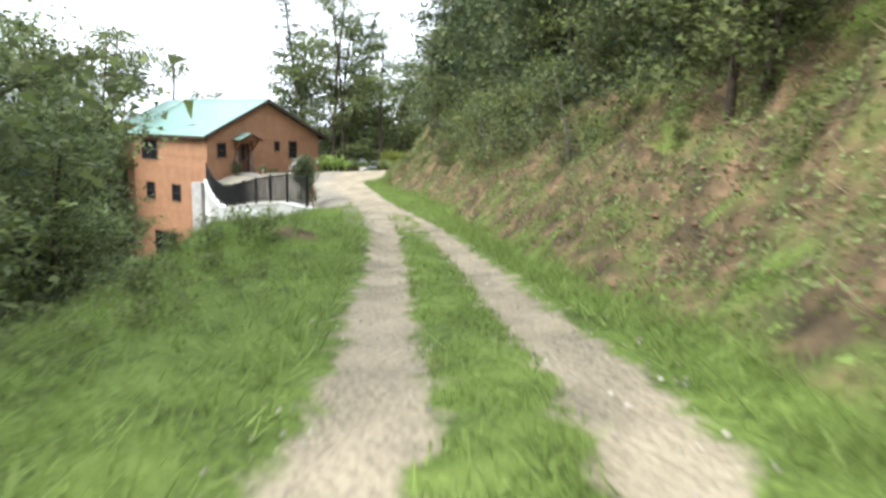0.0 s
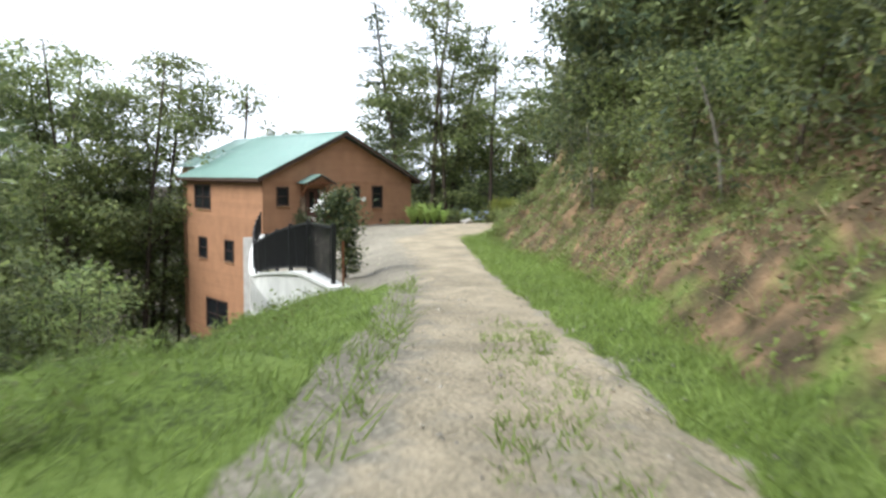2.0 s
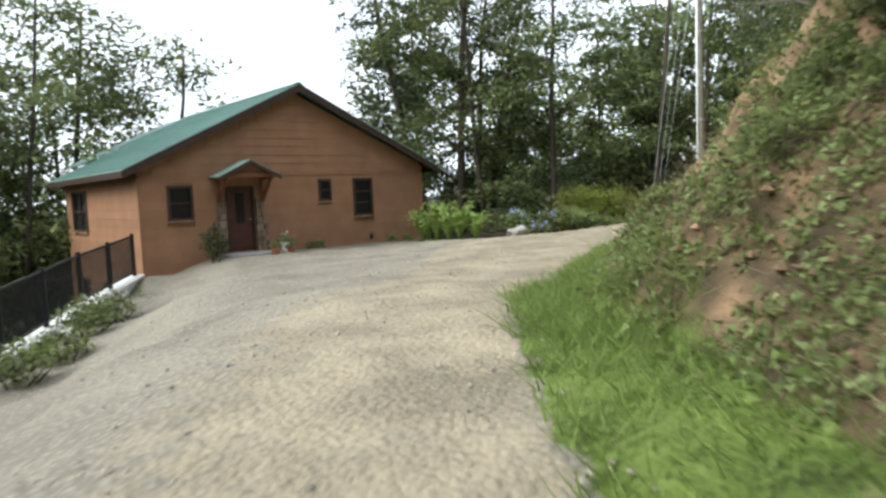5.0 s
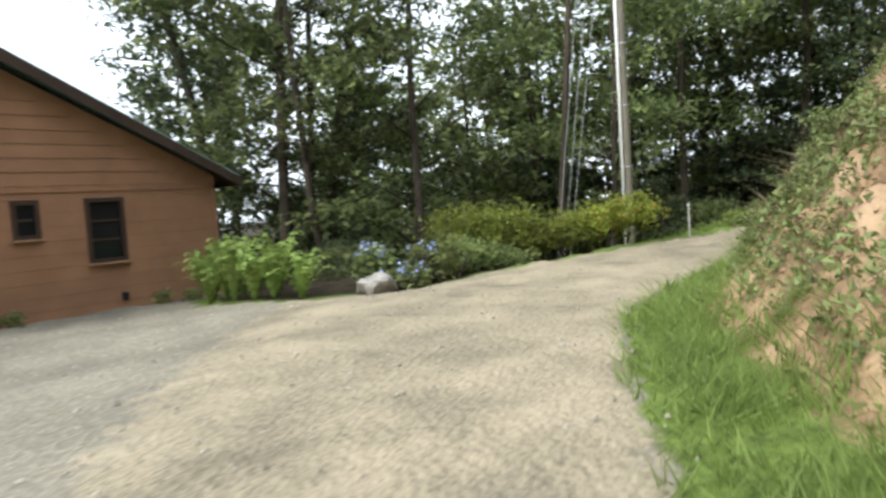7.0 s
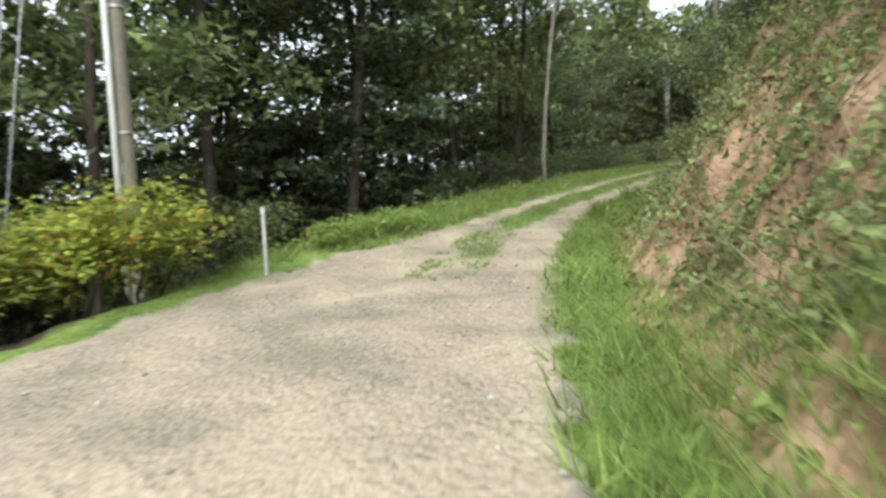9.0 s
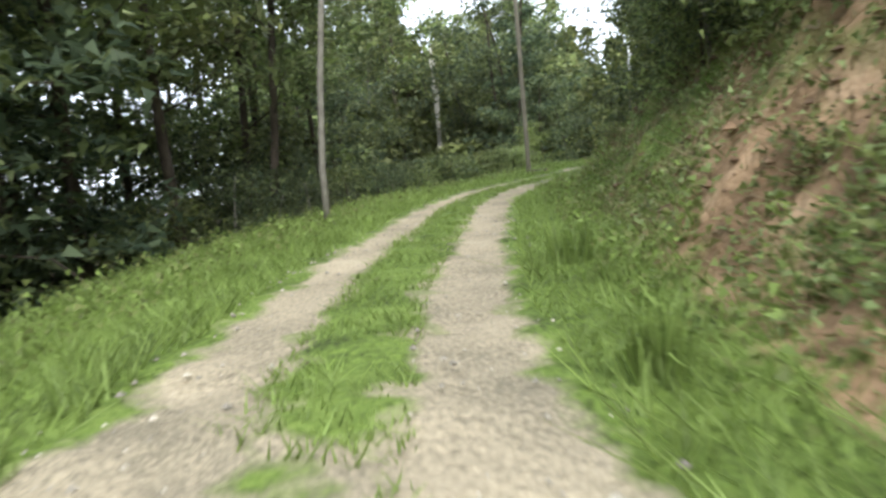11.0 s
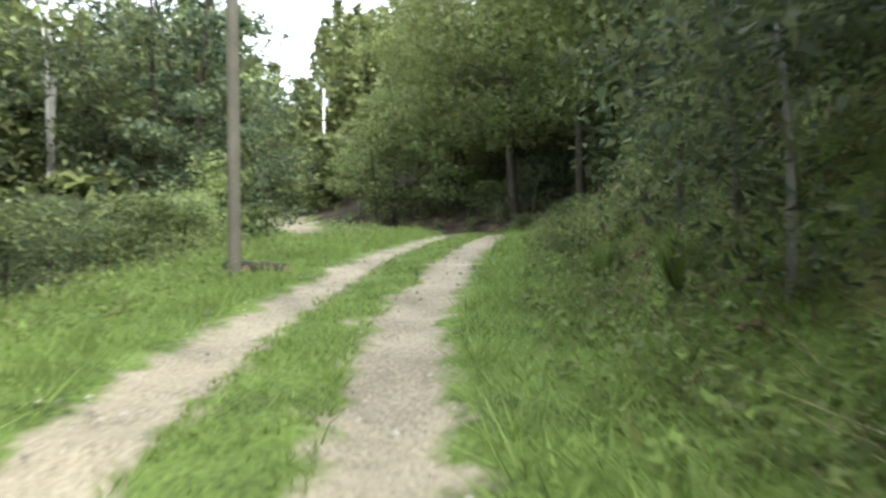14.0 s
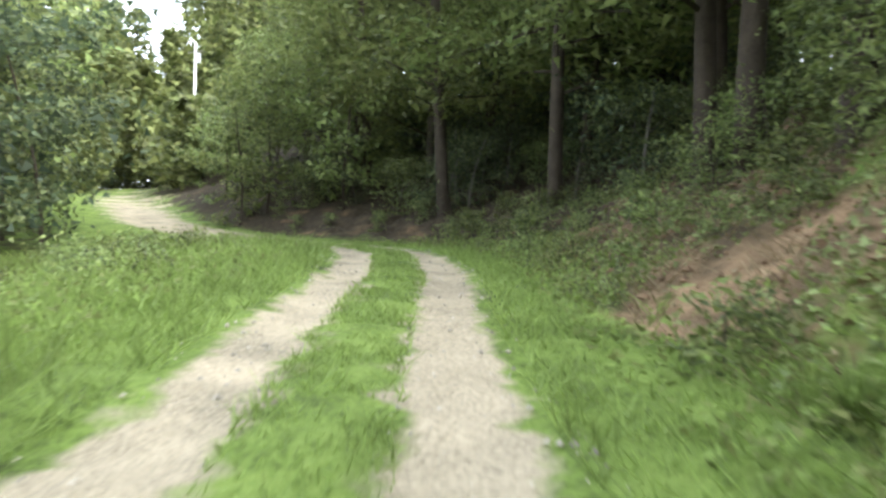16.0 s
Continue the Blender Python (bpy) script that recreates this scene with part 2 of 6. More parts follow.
def smooth_line(points, step):
    """The points joined by a smooth curve, about one point each step."""
    out = []
    p = np.vstack([2 * points[0] - points[1], points, 2 * points[-1] - points[-2]])
    for i in range(1, len(p) - 2):
        a, b, c, d = p[i - 1], p[i], p[i + 1], p[i + 2]
        count = max(2, int(np.linalg.norm(c - b) / step))
        for t in np.linspace(0, 1, count, endpoint=False):
            out.append(0.5 * (2 * b + (c - a) * t + (2 * a - 5 * b + 4 * c - d) * t * t + (3 * b - a - 3 * c + d) * t ** 3))
    return np.array(out + [points[-1]])


LINE = smooth_line(np.vstack([ROAD, ROAD_FAR]), 0.5)
TANGENT = np.gradient(LINE[:, :2], axis=0)
TANGENT /= np.linalg.norm(TANGENT, axis=1)[:, None]
ALONG = np.r_[0, np.cumsum(np.linalg.norm(np.diff(LINE[:, :2], axis=0), axis=1))]


def station(x, y):
    """How far along the road the place nearest to (x, y) is."""
    return ALONG[np.argmin((LINE[:, 0] - x) ** 2 + (LINE[:, 1] - y) ** 2)]


S_HOUSE, S_YARD0, S_YARD1, S_BEND, S_GRASSY = station(-8, -18.7), station(-15, -28), station(15, -10.8), station(46, -39.3), station(24, -14.6)

# The retaining wall runs from the house's corner to the drive.
WALL_A, WALL_B = np.array([-2.75, -0.35]), np.array([-13.3, -22.9])


def wall_bulge(f):
    """How far the retaining wall bows out to the valley, a share f along it."""
    return 0.9 * np.sin(math.pi * np.clip(f, 0, 1))


WALL_OUT = np.array([WALL_B[1] - WALL_A[1], WALL_A[0] - WALL_B[0]]) / np.hypot(*(WALL_B - WALL_A))
WALL_LINE = [tuple(WALL_A + (WALL_B - WALL_A) * f + WALL_OUT * wall_bulge(f)) for f in np.linspace(0, 1, 7)]
YARD = WALL_LINE + [(-11.5, -24.0), (-8.0, -18.7), (-2.0, -13.6), (2.2, -11.0), (8.3, -9.65), (16, -11.0), (15.6, -9.4), (14.2, -8.75),
        (11.6, -7.95), (9.5, -7.05), (8.4, -6.3), (7.0, -5.3), (5.8, -4.7), (5.5, -2.6), (6.6, -0.4), (7.7, -0.2), (7.7, 0.6), (-2.6, 0.6)]
LEVELS = np.array([(0.4, -0.3, -0.06), (4, -0.3, -0.12), (7.5, -0.3, -0.15), (-2.6, -0.3, -0.5), (-3.9, -2.0, -0.74), (-5.6, -4.8, -0.92), (-7.0, -7.6, -1.08), (-8.4, -10.5, -1.15), (-10.3, -15, -0.52), (-11.9, -19, 0.02), (-13.2, -22.6, 0.33),
                   (7.7, -5, 0.05), (11.5, -5.4, 0.18), (14.2, -8.5, 0.45), (1, -5, 0.0), (-3, -9, 0.1)]
                  + [tuple(p) for p in smooth_line(ROAD[5:18], 2.0)])


def polygon_distance(x, y, poly):
    """The distance to a polygon's outline, negative inside it."""
    best, inside = np.full(x.shape, 1e9), np.zeros(x.shape, bool)
    for (ax, ay), (bx, by) in zip(poly, poly[1:] + poly[:1]):
        ux, uy = bx - ax, by - ay
        t = np.clip(((x - ax) * ux + (y - ay) * uy) / (ux * ux + uy * uy), 0, 1)
        best = np.minimum(best, np.hypot(x - ax - t * ux, y - ay - t * uy))
        inside ^= ((ay > y) != (by > y)) & (x < (bx - ax) * (y - ay) / (by - ay + 1e-12) + ax)
    return np.where(inside, -best, best)


def ease(v, a, b):
    t = np.clip((v - a) / (b - a), 0, 1)
    return t * t * (3 - 2 * t)


def waves(x, y, size, seed):
    """A smooth random relief between about -1 and 1, with features of that size."""
    rng = np.random.default_rng(seed)
    out = np.zeros(np.shape(x))
    for _ in range(9):
        a, k, p = rng.uniform(0, 6.283), rng.uniform(0.6, 1.9), rng.uniform(0, 6.283)
        out = out + np.sin((x * math.cos(a) + y * math.sin(a)) * 6.283 / size * k + p)
    return out / 4.0


def bank_foot(s):
    """How far to the right of the road's middle the cut bank begins."""
    return np.interp(s, [0, station(-28, -40), station(-16, -31), station(-11, -26), station(-7, -22), station(-2, -15), S_YARD1 - 10, S_YARD1, S_GRASSY, S_BEND],
                     [2.1, 1.85, 1.65, 2.1, 2.35, 1.95, 1.85, 1.9, 2.3, 2.6])


def drive_edge(s):
    """How far to the right of the road's middle the bare gravel reaches beside the yard."""
    return np.interp(s, [station(-21, -35), station(-15, -29), station(-11, -25), station(-8, -20), station(-4, -16), station(0, -13), station(3, -11.5), station(8, -10), S_YARD1, S_YARD1 + 6],
                     [1.05, 0.6, 0.45, 0.8, 1.2, 0.8, 1.0, 1.2, 1.1, 1.1])


def lay_of_land(x, y):
    """Height and surface of the ground at places x, y: height, d (to the right of the road's middle), s (along it), distance to the yard."""
    x, y = np.asarray(x, float), np.asarray(y, float)
    shape = x.shape
    x, y = x.ravel(), y.ravel()
    near = np.empty(x.size, int)
    for k in range(0, x.size, 4000):
        near[k:k + 4000] = np.argmin((x[k:k + 4000, None] - LINE[None, :, 0]) ** 2 + (y[k:k + 4000, None] - LINE[None, :, 1]) ** 2, axis=1)
    s, z0 = ALONG[near], LINE[near, 2]
    off = np.stack([x, y], 1) - LINE[near, :2]
    side = off[:, 0] * TANGENT[near, 1] - off[:, 1] * TANGENT[near, 0]
    d = np.sign(side) * np.hypot(off[:, 0], off[:, 1])
    # right: verge, cut bank, wooded slope above
    tilt = np.interp(s, [0, S_YARD0 - 12, S_HOUSE, S_YARD1, S_GRASSY, S_BEND - 14, S_BEND, S_BEND + 8, S_BEND + 25], [0.75, 0.8, 1.05, 1.3, 1.05, 0.9, 0.35, 0.25, 0.5])
    rise = np.interp(s, [0, S_YARD0, S_HOUSE, S_YARD1, S_GRASSY, S_BEND - 14, S_BEND + 5, S_BEND + 25], [3.2, 3.2, 3.3, 3.6, 3.3, 3.0, 1.0, 4.0])
    foot = bank_foot(s) + 0.22 * waves(x, y, 5.0, 1)
    up = np.maximum(d - foot, 0)
    bank = np.minimum(up * tilt, rise + 0 * up)
    beyond = np.maximum(up - rise / tilt, 0)
    right = 0.05 * np.maximum(d - 1.5, 0) + bank * (1 + 0.07 * waves(x, y, 1.7, 2)) + beyond * 0.42 * np.exp(-beyond / 45) + 0.12 * bank * waves(x, y, 3.1, 3) * (bank > 0) + ease(up, 0.1, 0.9) * (1 - ease(up, 5, 7)) * (0.13 * waves(x, y, 0.95, 6) + 0.06 * waves(x, y, 0.62, 7))
    # left: shoulder, then the fall to the valley
    dl = np.maximum(-d, 0)
    edge = np.interp(s, [0, S_YARD0 - 14, S_YARD0, S_HOUSE, S_YARD1, S_GRASSY, S_BEND], [3.4, 3.4, 4.4, 4.4, 2.6, 3.4, 3.2])
    steep = np.interp(s, [0, S_YARD0, S_YARD1, S_GRASSY, S_BEND - 8, S_BEND + 10], [0.36, 0.5, 0.6, 0.45, 0.22, 0.06])
    fall = np.maximum(dl - edge, 0)
    shoulder = np.interp(s, [S_YARD0 - 10, S_YARD0 - 3, S_HOUSE + 3, S_HOUSE + 9], [0, 0.27, 0.27, 0])
    left = -0.02 * dl - shoulder * np.clip(dl - 1.7, 0, 3) - steep * fall * np.exp(-fall / 60) + 0.12 * waves(x, y, 4.0, 4) * ease(dl, edge, edge + 3)
    left = left + 0.65 * np.exp(-(((x + 23.6) / 2.8) ** 2 + ((y + 33.0) / 1.5) ** 2))
    left = left + 0.6 * np.exp(-(((x + 19.9) / 1.7) ** 2 + ((y + 28.4) / 1.4) ** 2))
    z_road = z0 + np.where(d > 0, right, left)
    # the gravel yard before the house
    w = 1 / (np.hypot(x[:, None] - LEVELS[None, :, 0], y[:, None] - LEVELS[None, :, 1]) ** 3 + 0.02)
    yard_z = (w * LEVELS[None, :, 2]).sum(1) / w.sum(1)
    py = polygon_distance(x, y, YARD)
    u = WALL_B - WALL_A
    t = ((x - WALL_A[0]) * u[0] + (y - WALL_A[1]) * u[1]) / (u @ u)
    over = ((x - WALL_A[0]) * u[1] - (y - WALL_A[1]) * u[0]) / np.hypot(*u)
    beside = (over > 0) | ((x < -2.6) & (y > -0.5))
    out = np.maximum(py, 0)
    deep = np.interp(t, [-0.6, 0.0, 0.5, 0.9, 0.98, 1.04], [6.0, 5.2, 3.0, 1.1, 0.5, 0.0])
    past_rim = np.where(beside, out, np.maximum(out - 3.2, 0))
    yard_fall = yard_z - past_rim * 0.5 * np.exp(-past_rim / 70) - np.where(beside, deep * ease(out, 0.0, 0.2), 0)
    end = ease(t, 0.9, 1.0)
    low = yard_fall * (1 - end) + z_road * end
    apart = ease(over, 9, 24)
    low = low * (1 - apart) + np.minimum(z_road, low) * apart
    past = ease(s, S_YARD1 - 7, S_YARD1 + 3)
    high = yard_fall * (1 - past) + z_road * past
    reach = (s > S_YARD0 - 3) & (s < S_YARD1 + 3.1)
    z = np.where((d < 0) & beside & (t < 1.35), low, np.where((d < -1.2) & reach & ~beside, high, z_road))
    z = np.where((py < 0) & (d < 0), yard_z * ease(-d, 0.8, 2.5) + z_road * (1 - ease(-d, 0.8, 2.5)), z)
    far = ease(np.hypot(x, y + 20), 120, 500)
    z = z * (1 - far) + far * (-14 + 6 * waves(x, y, 400, 5))
    return z.reshape(shape), d.reshape(shape), s.reshape(shape), py.reshape(shape)


def ground_z(x, y):
    return float(lay_of_land(np.array([x]), np.array([y]))[0][0])


def mesh_from(name, verts, faces, mat, smooth=False):
    me = bpy.data.meshes.new(name)
    me.from_pydata(verts, [], faces)
    me.materials.append(mat)
    if smooth:
        me.polygons.foreach_set("use_smooth", np.ones(len(me.polygons), bool))
    me.update()
    return me


def spread(a, b, step, grow, far):
    core = list(np.arange(a, b + step, step))
    g, lo, hi = step, [], []
    p, q = core[0], core[-1]
    while p > -far:
        g *= grow
        p -= g
        q += g
        lo.append(p)
        hi.append(q)
    return np.array(lo[::-1] + core + hi)


def build_ground():
    xs, ys = spread(-38, 52, 0.2, 1.17, 1600), spread(-46, 3, 0.2, 1.17, 1600)
    gx, gy = np.meshgrid(xs, ys)
    z, d, s, py = lay_of_land(gx, gy)
    z = z + 0.03 * waves(gx, gy, 1.1, 8)
    # wheel ruts, hollowed a little
    in_yard = (py < 0.3)
    ruts = np.exp(-1.1 * ((np.abs(d) - 0.68) / 0.36) ** 2) * np.where(s < S_BEND + 70, 1, 0)
    rutted = 1 - ease(s, S_YARD0 - 10, S_YARD0 - 3) * (1 - ease(s, S_YARD1 - 6, S_YARD1 + 1))
    z = z - 0.05 * ruts * rutted
    w, h = len(xs), len(ys)
    verts = np.stack([gx.ravel(), gy.ravel(), z.ravel()], 1)
    i = np.arange(w * (h - 1)).reshape(h - 1, w)[:, :-1].ravel()
    faces = np.stack([i, i + 1, i + w + 1, i + w], 1)
    ob = new("ground", mesh_from("ground", verts.tolist(), faces.tolist(), M_GROUND, True))
    drive = ((d > -1.6) & (d < drive_edge(s))) * (1 - rutted)
    masks = {
        "rut": ruts * rutted * (1 - ease(s, S_BEND + 5, S_BEND + 8)) + np.exp(-(np.abs(d) / 1.5) ** 4) * ease(s, S_BEND + 5, S_BEND + 8) + np.interp(s, [S_HOUSE, S_YARD1 - 8], [0.72, 1.0]) * ease(d + np.interp(s, [S_YARD0, S_HOUSE, station(-2, -14), station(4, -10.5), station(9, -10)], [1.2, 1.2, 1.4, 3.4, 7.0]), -0.7, 0.7) * ease(s, S_YARD0 - 10, S_YARD0 - 3) * (1 - ease(s, S_YARD1 + 1, S_YARD1 + 4)) * np.maximum(ease(-py, -0.3, 0.4), np.abs(d) < 1.5) * ease(drive_edge(s) - d, -0.15, 0.2),
        "gravel": np.clip(np.where(in_yard, ease(-py, -0.3, 0.5), 0) + drive, 0, 1),
        "dirt": ease(d - bank_foot(s), -0.4, 0.12) * (1 - ease(d, 8, 11)) * np.interp(s, [0, S_YARD0 - 4, S_YARD0 + 2, S_YARD1, S_GRASSY, S_BEND - 19, S_BEND - 15, S_BEND - 7, S_BEND], [0.6, 0.62, 0.75, 0.95, 0.36, 0.36, 0.62, 0.5, 0.3]) + 0.8 * np.exp(-(((gx + 23.9) / 0.55) ** 2 + ((gy + 34.0) / 0.28) ** 2)) + 1.3 * np.exp(-(((gx - 37.8) / 0.75) ** 2 + ((gy + 33.2) / 0.7) ** 2)),
        "fresh": ease(s, S_HOUSE + 4, S_HOUSE + 10) * (1 - ease(s, S_YARD1 + 8, S_YARD1 + 14)) + 0.5 * np.exp(-((gx - 37.8) ** 2 + (gy + 33.2) ** 2)),
        # Dead leaves; the stretch just before the bend also darkens the shaded verge.
        "litter_shade": ease(d, 7, 10) + 0.55 * ease(-d, 6.5, 10.0) * (py > 1.0) + ease(d, 2.6, 3.6) * ease(s, S_BEND - 9, S_BEND - 3) + 0.6 * ease(d, 1.5, 2.3) * ease(s, S_BEND - 12, S_BEND - 8) + 0.45 * ease(py, 1.5, 4.0) * (d < -4) + 0.85 * ease(py, 0.1, 0.6) * (d < -2.4) * ease(s, S_HOUSE + 8, S_HOUSE + 12) * (1 - ease(s, S_YARD1 - 3, S_YARD1)),
    }
    for name, values in masks.items():
        at = ob.data.attributes.new(name, "FLOAT", "POINT")
        at.data.foreach_set("value", np.clip(values, 0, 1).ravel().astype(np.float32))
    return tagged(ob, "hilly ground with a two-rut gravel track, grassy verges and bare dirt", "ground", kind="structure")


ground = build_ground()


# ---- building helpers ----
def box(bm, x0, x1, y0, y1, z0, z1):
    v = [bm.verts.new(p) for p in ((x0, y0, z0), (x1, y0, z0), (x1, y1, z0), (x0, y1, z0), (x0, y0, z1), (x1, y0, z1), (x1, y1, z1), (x0, y1, z1))]
    for f in ((0, 3, 2, 1), (4, 5, 6, 7), (0, 1, 5, 4), (1, 2, 6, 5), (2, 3, 7, 6), (3, 0, 4, 7)):
        bm.faces.new([v[k] for k in f])
    return v


def prism(bm, outline, direction):
    """A solid from a flat outline, drawn out along direction."""
    a = [bm.verts.new(p) for p in outline]
    b = [bm.verts.new(Vector(p) + Vector(direction)) for p in outline]
    bm.faces.new(a[::-1])
    bm.faces.new(b)
    for k in range(len(a)):
        bm.faces.new((a[k], a[(k + 1) % len(a)], b[(k + 1) % len(a)], b[k]))


def tube(bm, points, radii, sides=8):
    """A round bar along points, capped."""
    rings = []
    pts = [Vector(p) for p in points]
    for k, p in enumerate(pts):
        way = (pts[min(k + 1, len(pts) - 1)] - pts[max(k - 1, 0)]).normalized()
        side = way.orthogonal().normalized() if k == 0 else (rings[-1][1] - way * rings[-1][1].dot(way)).normalized()
        other = way.cross(side)
        rings.append(([bm.verts.new(p + radii[k] * (math.cos(a) * side + math.sin(a) * other)) for a in np.linspace(0, 2 * math.pi, sides, endpoint=False)], side))
    for (a, _), (b, _) in zip(rings, rings[1:]):
        for j in range(sides):
            bm.faces.new((a[j], a[(j + 1) % sides], b[(j + 1) % sides], b[j]))
    bm.faces.new(rings[0][0][::-1])
    bm.faces.new(rings[-1][0])


def data_of(name, bm, mat, bevel=0.0, smooth=False):
    bmesh.ops.recalc_face_normals(bm, faces=bm.faces[:])
    if bevel:
        bmesh.ops.bevel(bm, geom=bm.edges[:], offset=bevel, segments=1, affect="EDGES", clamp_overlap=True)
    if smooth:
        for f in bm.faces:
            f.smooth = True
    me = bpy.data.meshes.new(name)
    bm.to_mesh(me)
    bm.free()
    me.materials.append(mat)
    return me


def part(name, bm, mat, parent, label="", bevel=0.0, smooth=False, kind=""):
    """Links a bmesh as one mesh under a thing or a part; its points are in the parent's space."""
    ob = new(name, data_of(name, bm, mat, bevel, smooth))
    ob.parent = parent
    return tagged(ob, label, kind=kind)


def thing(name, place, label, category, group="", rz=0.0):
    ob = new(name)
    ob.empty_display_size = 0.2
    ob.matrix_world = pose(*place, 0, 0, rz)
    return tagged(ob, label, category, group)


# ---- the house ----
HX0, HX1, HD, RIDGE_X, EAVE_Z, RIDGE_Z, FOOT = -2.6, 7.6, 9.6, 2.5, 2.69, 5.15, -7.4
PITCH = (RIDGE_Z - EAVE_Z) / (HX1 - RIDGE_X)
house = thing("house", (0, 0, 0), "orange-stained timber house with a green metal gable roof", "house")


def wall_mesh(bm, a0, a1, z0, z1, openings, put):
    """A wall of thickness between a0 and a1 with rectangular openings right through it; put(a, b, z, z) adds a block."""
    cuts = sorted({a0, a1, *(o[0] for o in openings), *(o[1] for o in openings)})
    for a, b in zip(cuts, cuts[1:]):
        z = z0
        for o in sorted((o for o in openings if o[0] < (a + b) / 2 < o[1]), key=lambda o: o[2]):
            put(bm, a, b, z, o[2])
            z = o[3]
        put(bm, a, b, z, z1)


WIN_FRONT = [(-1.74, -1.1, 1.14, 2.06), (3.29, 3.66, 1.53, 2.15), (4.66, 5.34, 0.95, 2.16)]
DOOR = (-0.03, 0.9, 0.0, 2.05)
WIN_LEFT = [(6.3, 8.4, 0.74, 2.1), (3.42, 4.45, -2.2, -1.04), (6.86, 7.92, -2.25, -1.07), (4.3, 7.0, -6.45, -4.7)]

bm = bmesh.new()
wall_mesh(bm, HX0, HX1, FOOT, EAVE_Z, WIN_FRONT + [DOOR], lambda m, a, b, z, zz: box(m, a, b, 0.03, 0.2, z, zz))
prism(bm, [(HX0, 0.03, EAVE_Z), (HX1, 0.03, EAVE_Z), (RIDGE_X, 0.03, RIDGE_Z - 0.1)], (0, 0.17, 0))
bmesh.ops.remove_doubles(bm, verts=bm.verts[:], dist=0.0005)
wall_front = part("wall_front", bm, M_SIDING, house, "orange-stained gable wall of lapped boards")
bm = bmesh.new()
wall_mesh(bm, 0.2, HD, FOOT, EAVE_Z, WIN_LEFT, lambda m, a, b, z, zz: box(m, HX0 + 0.03, HX0 + 0.2, a, b, z, zz))
bmesh.ops.remove_doubles(bm, verts=bm.verts[:], dist=0.0005)
wall_left = part("wall_left", bm, M_SIDING, house, "tall orange-stained side wall of lapped boards")
bm = bmesh.new()
box(bm, HX1 - 0.2, HX1, 0.2, HD, FOOT, EAVE_Z)
part("wall_right", bm, M_SIDING, house)
bm = bmesh.new()
box(bm, HX0 + 0.2, HX1 - 0.2, HD - 0.2, HD, FOOT, EAVE_Z)
prism(bm, [(HX0, HD - 0.2, EAVE_Z), (HX1, HD - 0.2, EAVE_Z), (RIDGE_X, HD - 0.2, RIDGE_Z - 0.1)], (0, 0.2, 0))
part("wall_back", bm, M_SIDING, house)
bm = bmesh.new()
box(bm, HX0 + 0.2, HX1 - 0.2, 0.2, HD - 0.2, -0.25, -0.1)
box(bm, HX0 + 0.2, HX1 - 0.2, 0.2, HD - 0.2, -2.95, -2.8)
part("inner_floor", bm, M_WOOD, house)

# roof: two slabs with low standing seams, dark fascia and soffit
OVER, FRONT, BACK = 0.5, -0.42, HD + 0.4
for sign, name in ((-1, "roof_slope"), (1, "roof_slope")):
    bm = bmesh.new()
    edge_x = RIDGE_X + sign * (HX1 - RIDGE_X + OVER)
    edge_z = RIDGE_Z + 0.1 - PITCH * (HX1 - RIDGE_X + OVER)
    ridge = (RIDGE_X, RIDGE_Z + 0.1)
    prism(bm, [(ridge[0], FRONT, ridge[1]), (edge_x, FRONT, edge_z), (edge_x, FRONT, edge_z + 0.05), (ridge[0], FRONT, ridge[1] + 0.05)], (0, BACK - FRONT, 0))
    slope = part(name, bm, M_ROOF, house, "green painted metal roofing")
    bm = bmesh.new()
    prism(bm, [(ridge[0], 0, ridge[1] + 0.052), (edge_x, 0, edge_z + 0.052), (edge_x, 0, edge_z + 0.075), (ridge[0], 0, ridge[1] + 0.075)], (0, 0.025, 0))
    seam_data = data_of("standing_seam", bm, M_ROOF)
    for y in np.arange(FRONT + 0.02, BACK, 0.42):
        seam = new("standing_seam", seam_data)
        seam.parent = slope
        seam.location.y = y
    for y in (FRONT - 0.03, BACK):
        bm = bmesh.new()
        prism(bm, [(ridge[0], y, ridge[1] + 0.03), (edge_x, y, edge_z + 0.03), (edge_x, y, edge_z - 0.2), (ridge[0], y, ridge[1] - 0.2)], (0, 0.03, 0))
        part("bargeboard", bm, M_TRIM, house, "dark brown bargeboard")
    bm = bmesh.new()
    box(bm, edge_x - 0.02, edge_x + 0.02, FRONT, BACK, edge_z - 0.17, edge_z + 0.02)
    prism(bm, [(edge_x, FRONT, edge_z - 0.03), (RIDGE_X + sign * (HX1 - RIDGE_X), FRONT, edge_z + PITCH * OVER - 0.03), (RIDGE_X + sign * (HX1 - RIDGE_X), FRONT, edge_z + PITCH * OVER - 0.05), (edge_x, FRONT, edge_z - 0.05)], (0, BACK - FRONT, 0))
    part("eave_board", bm, M_TRIM, house, "dark brown eave board")
bm = bmesh.new()
for sign in (-1, 1):
    prism(bm, [(RIDGE_X, FRONT, RIDGE_Z + 0.19), (RIDGE_X + sign * 0.18, FRONT, RIDGE_Z + 0.1), (RIDGE_X + sign * 0.18, FRONT, RIDGE_Z + 0.12), (RIDGE_X, FRONT, RIDGE_Z + 0.215)], (0, BACK - FRONT, 0))
part("ridge_cap", bm, M_ROOF, house)
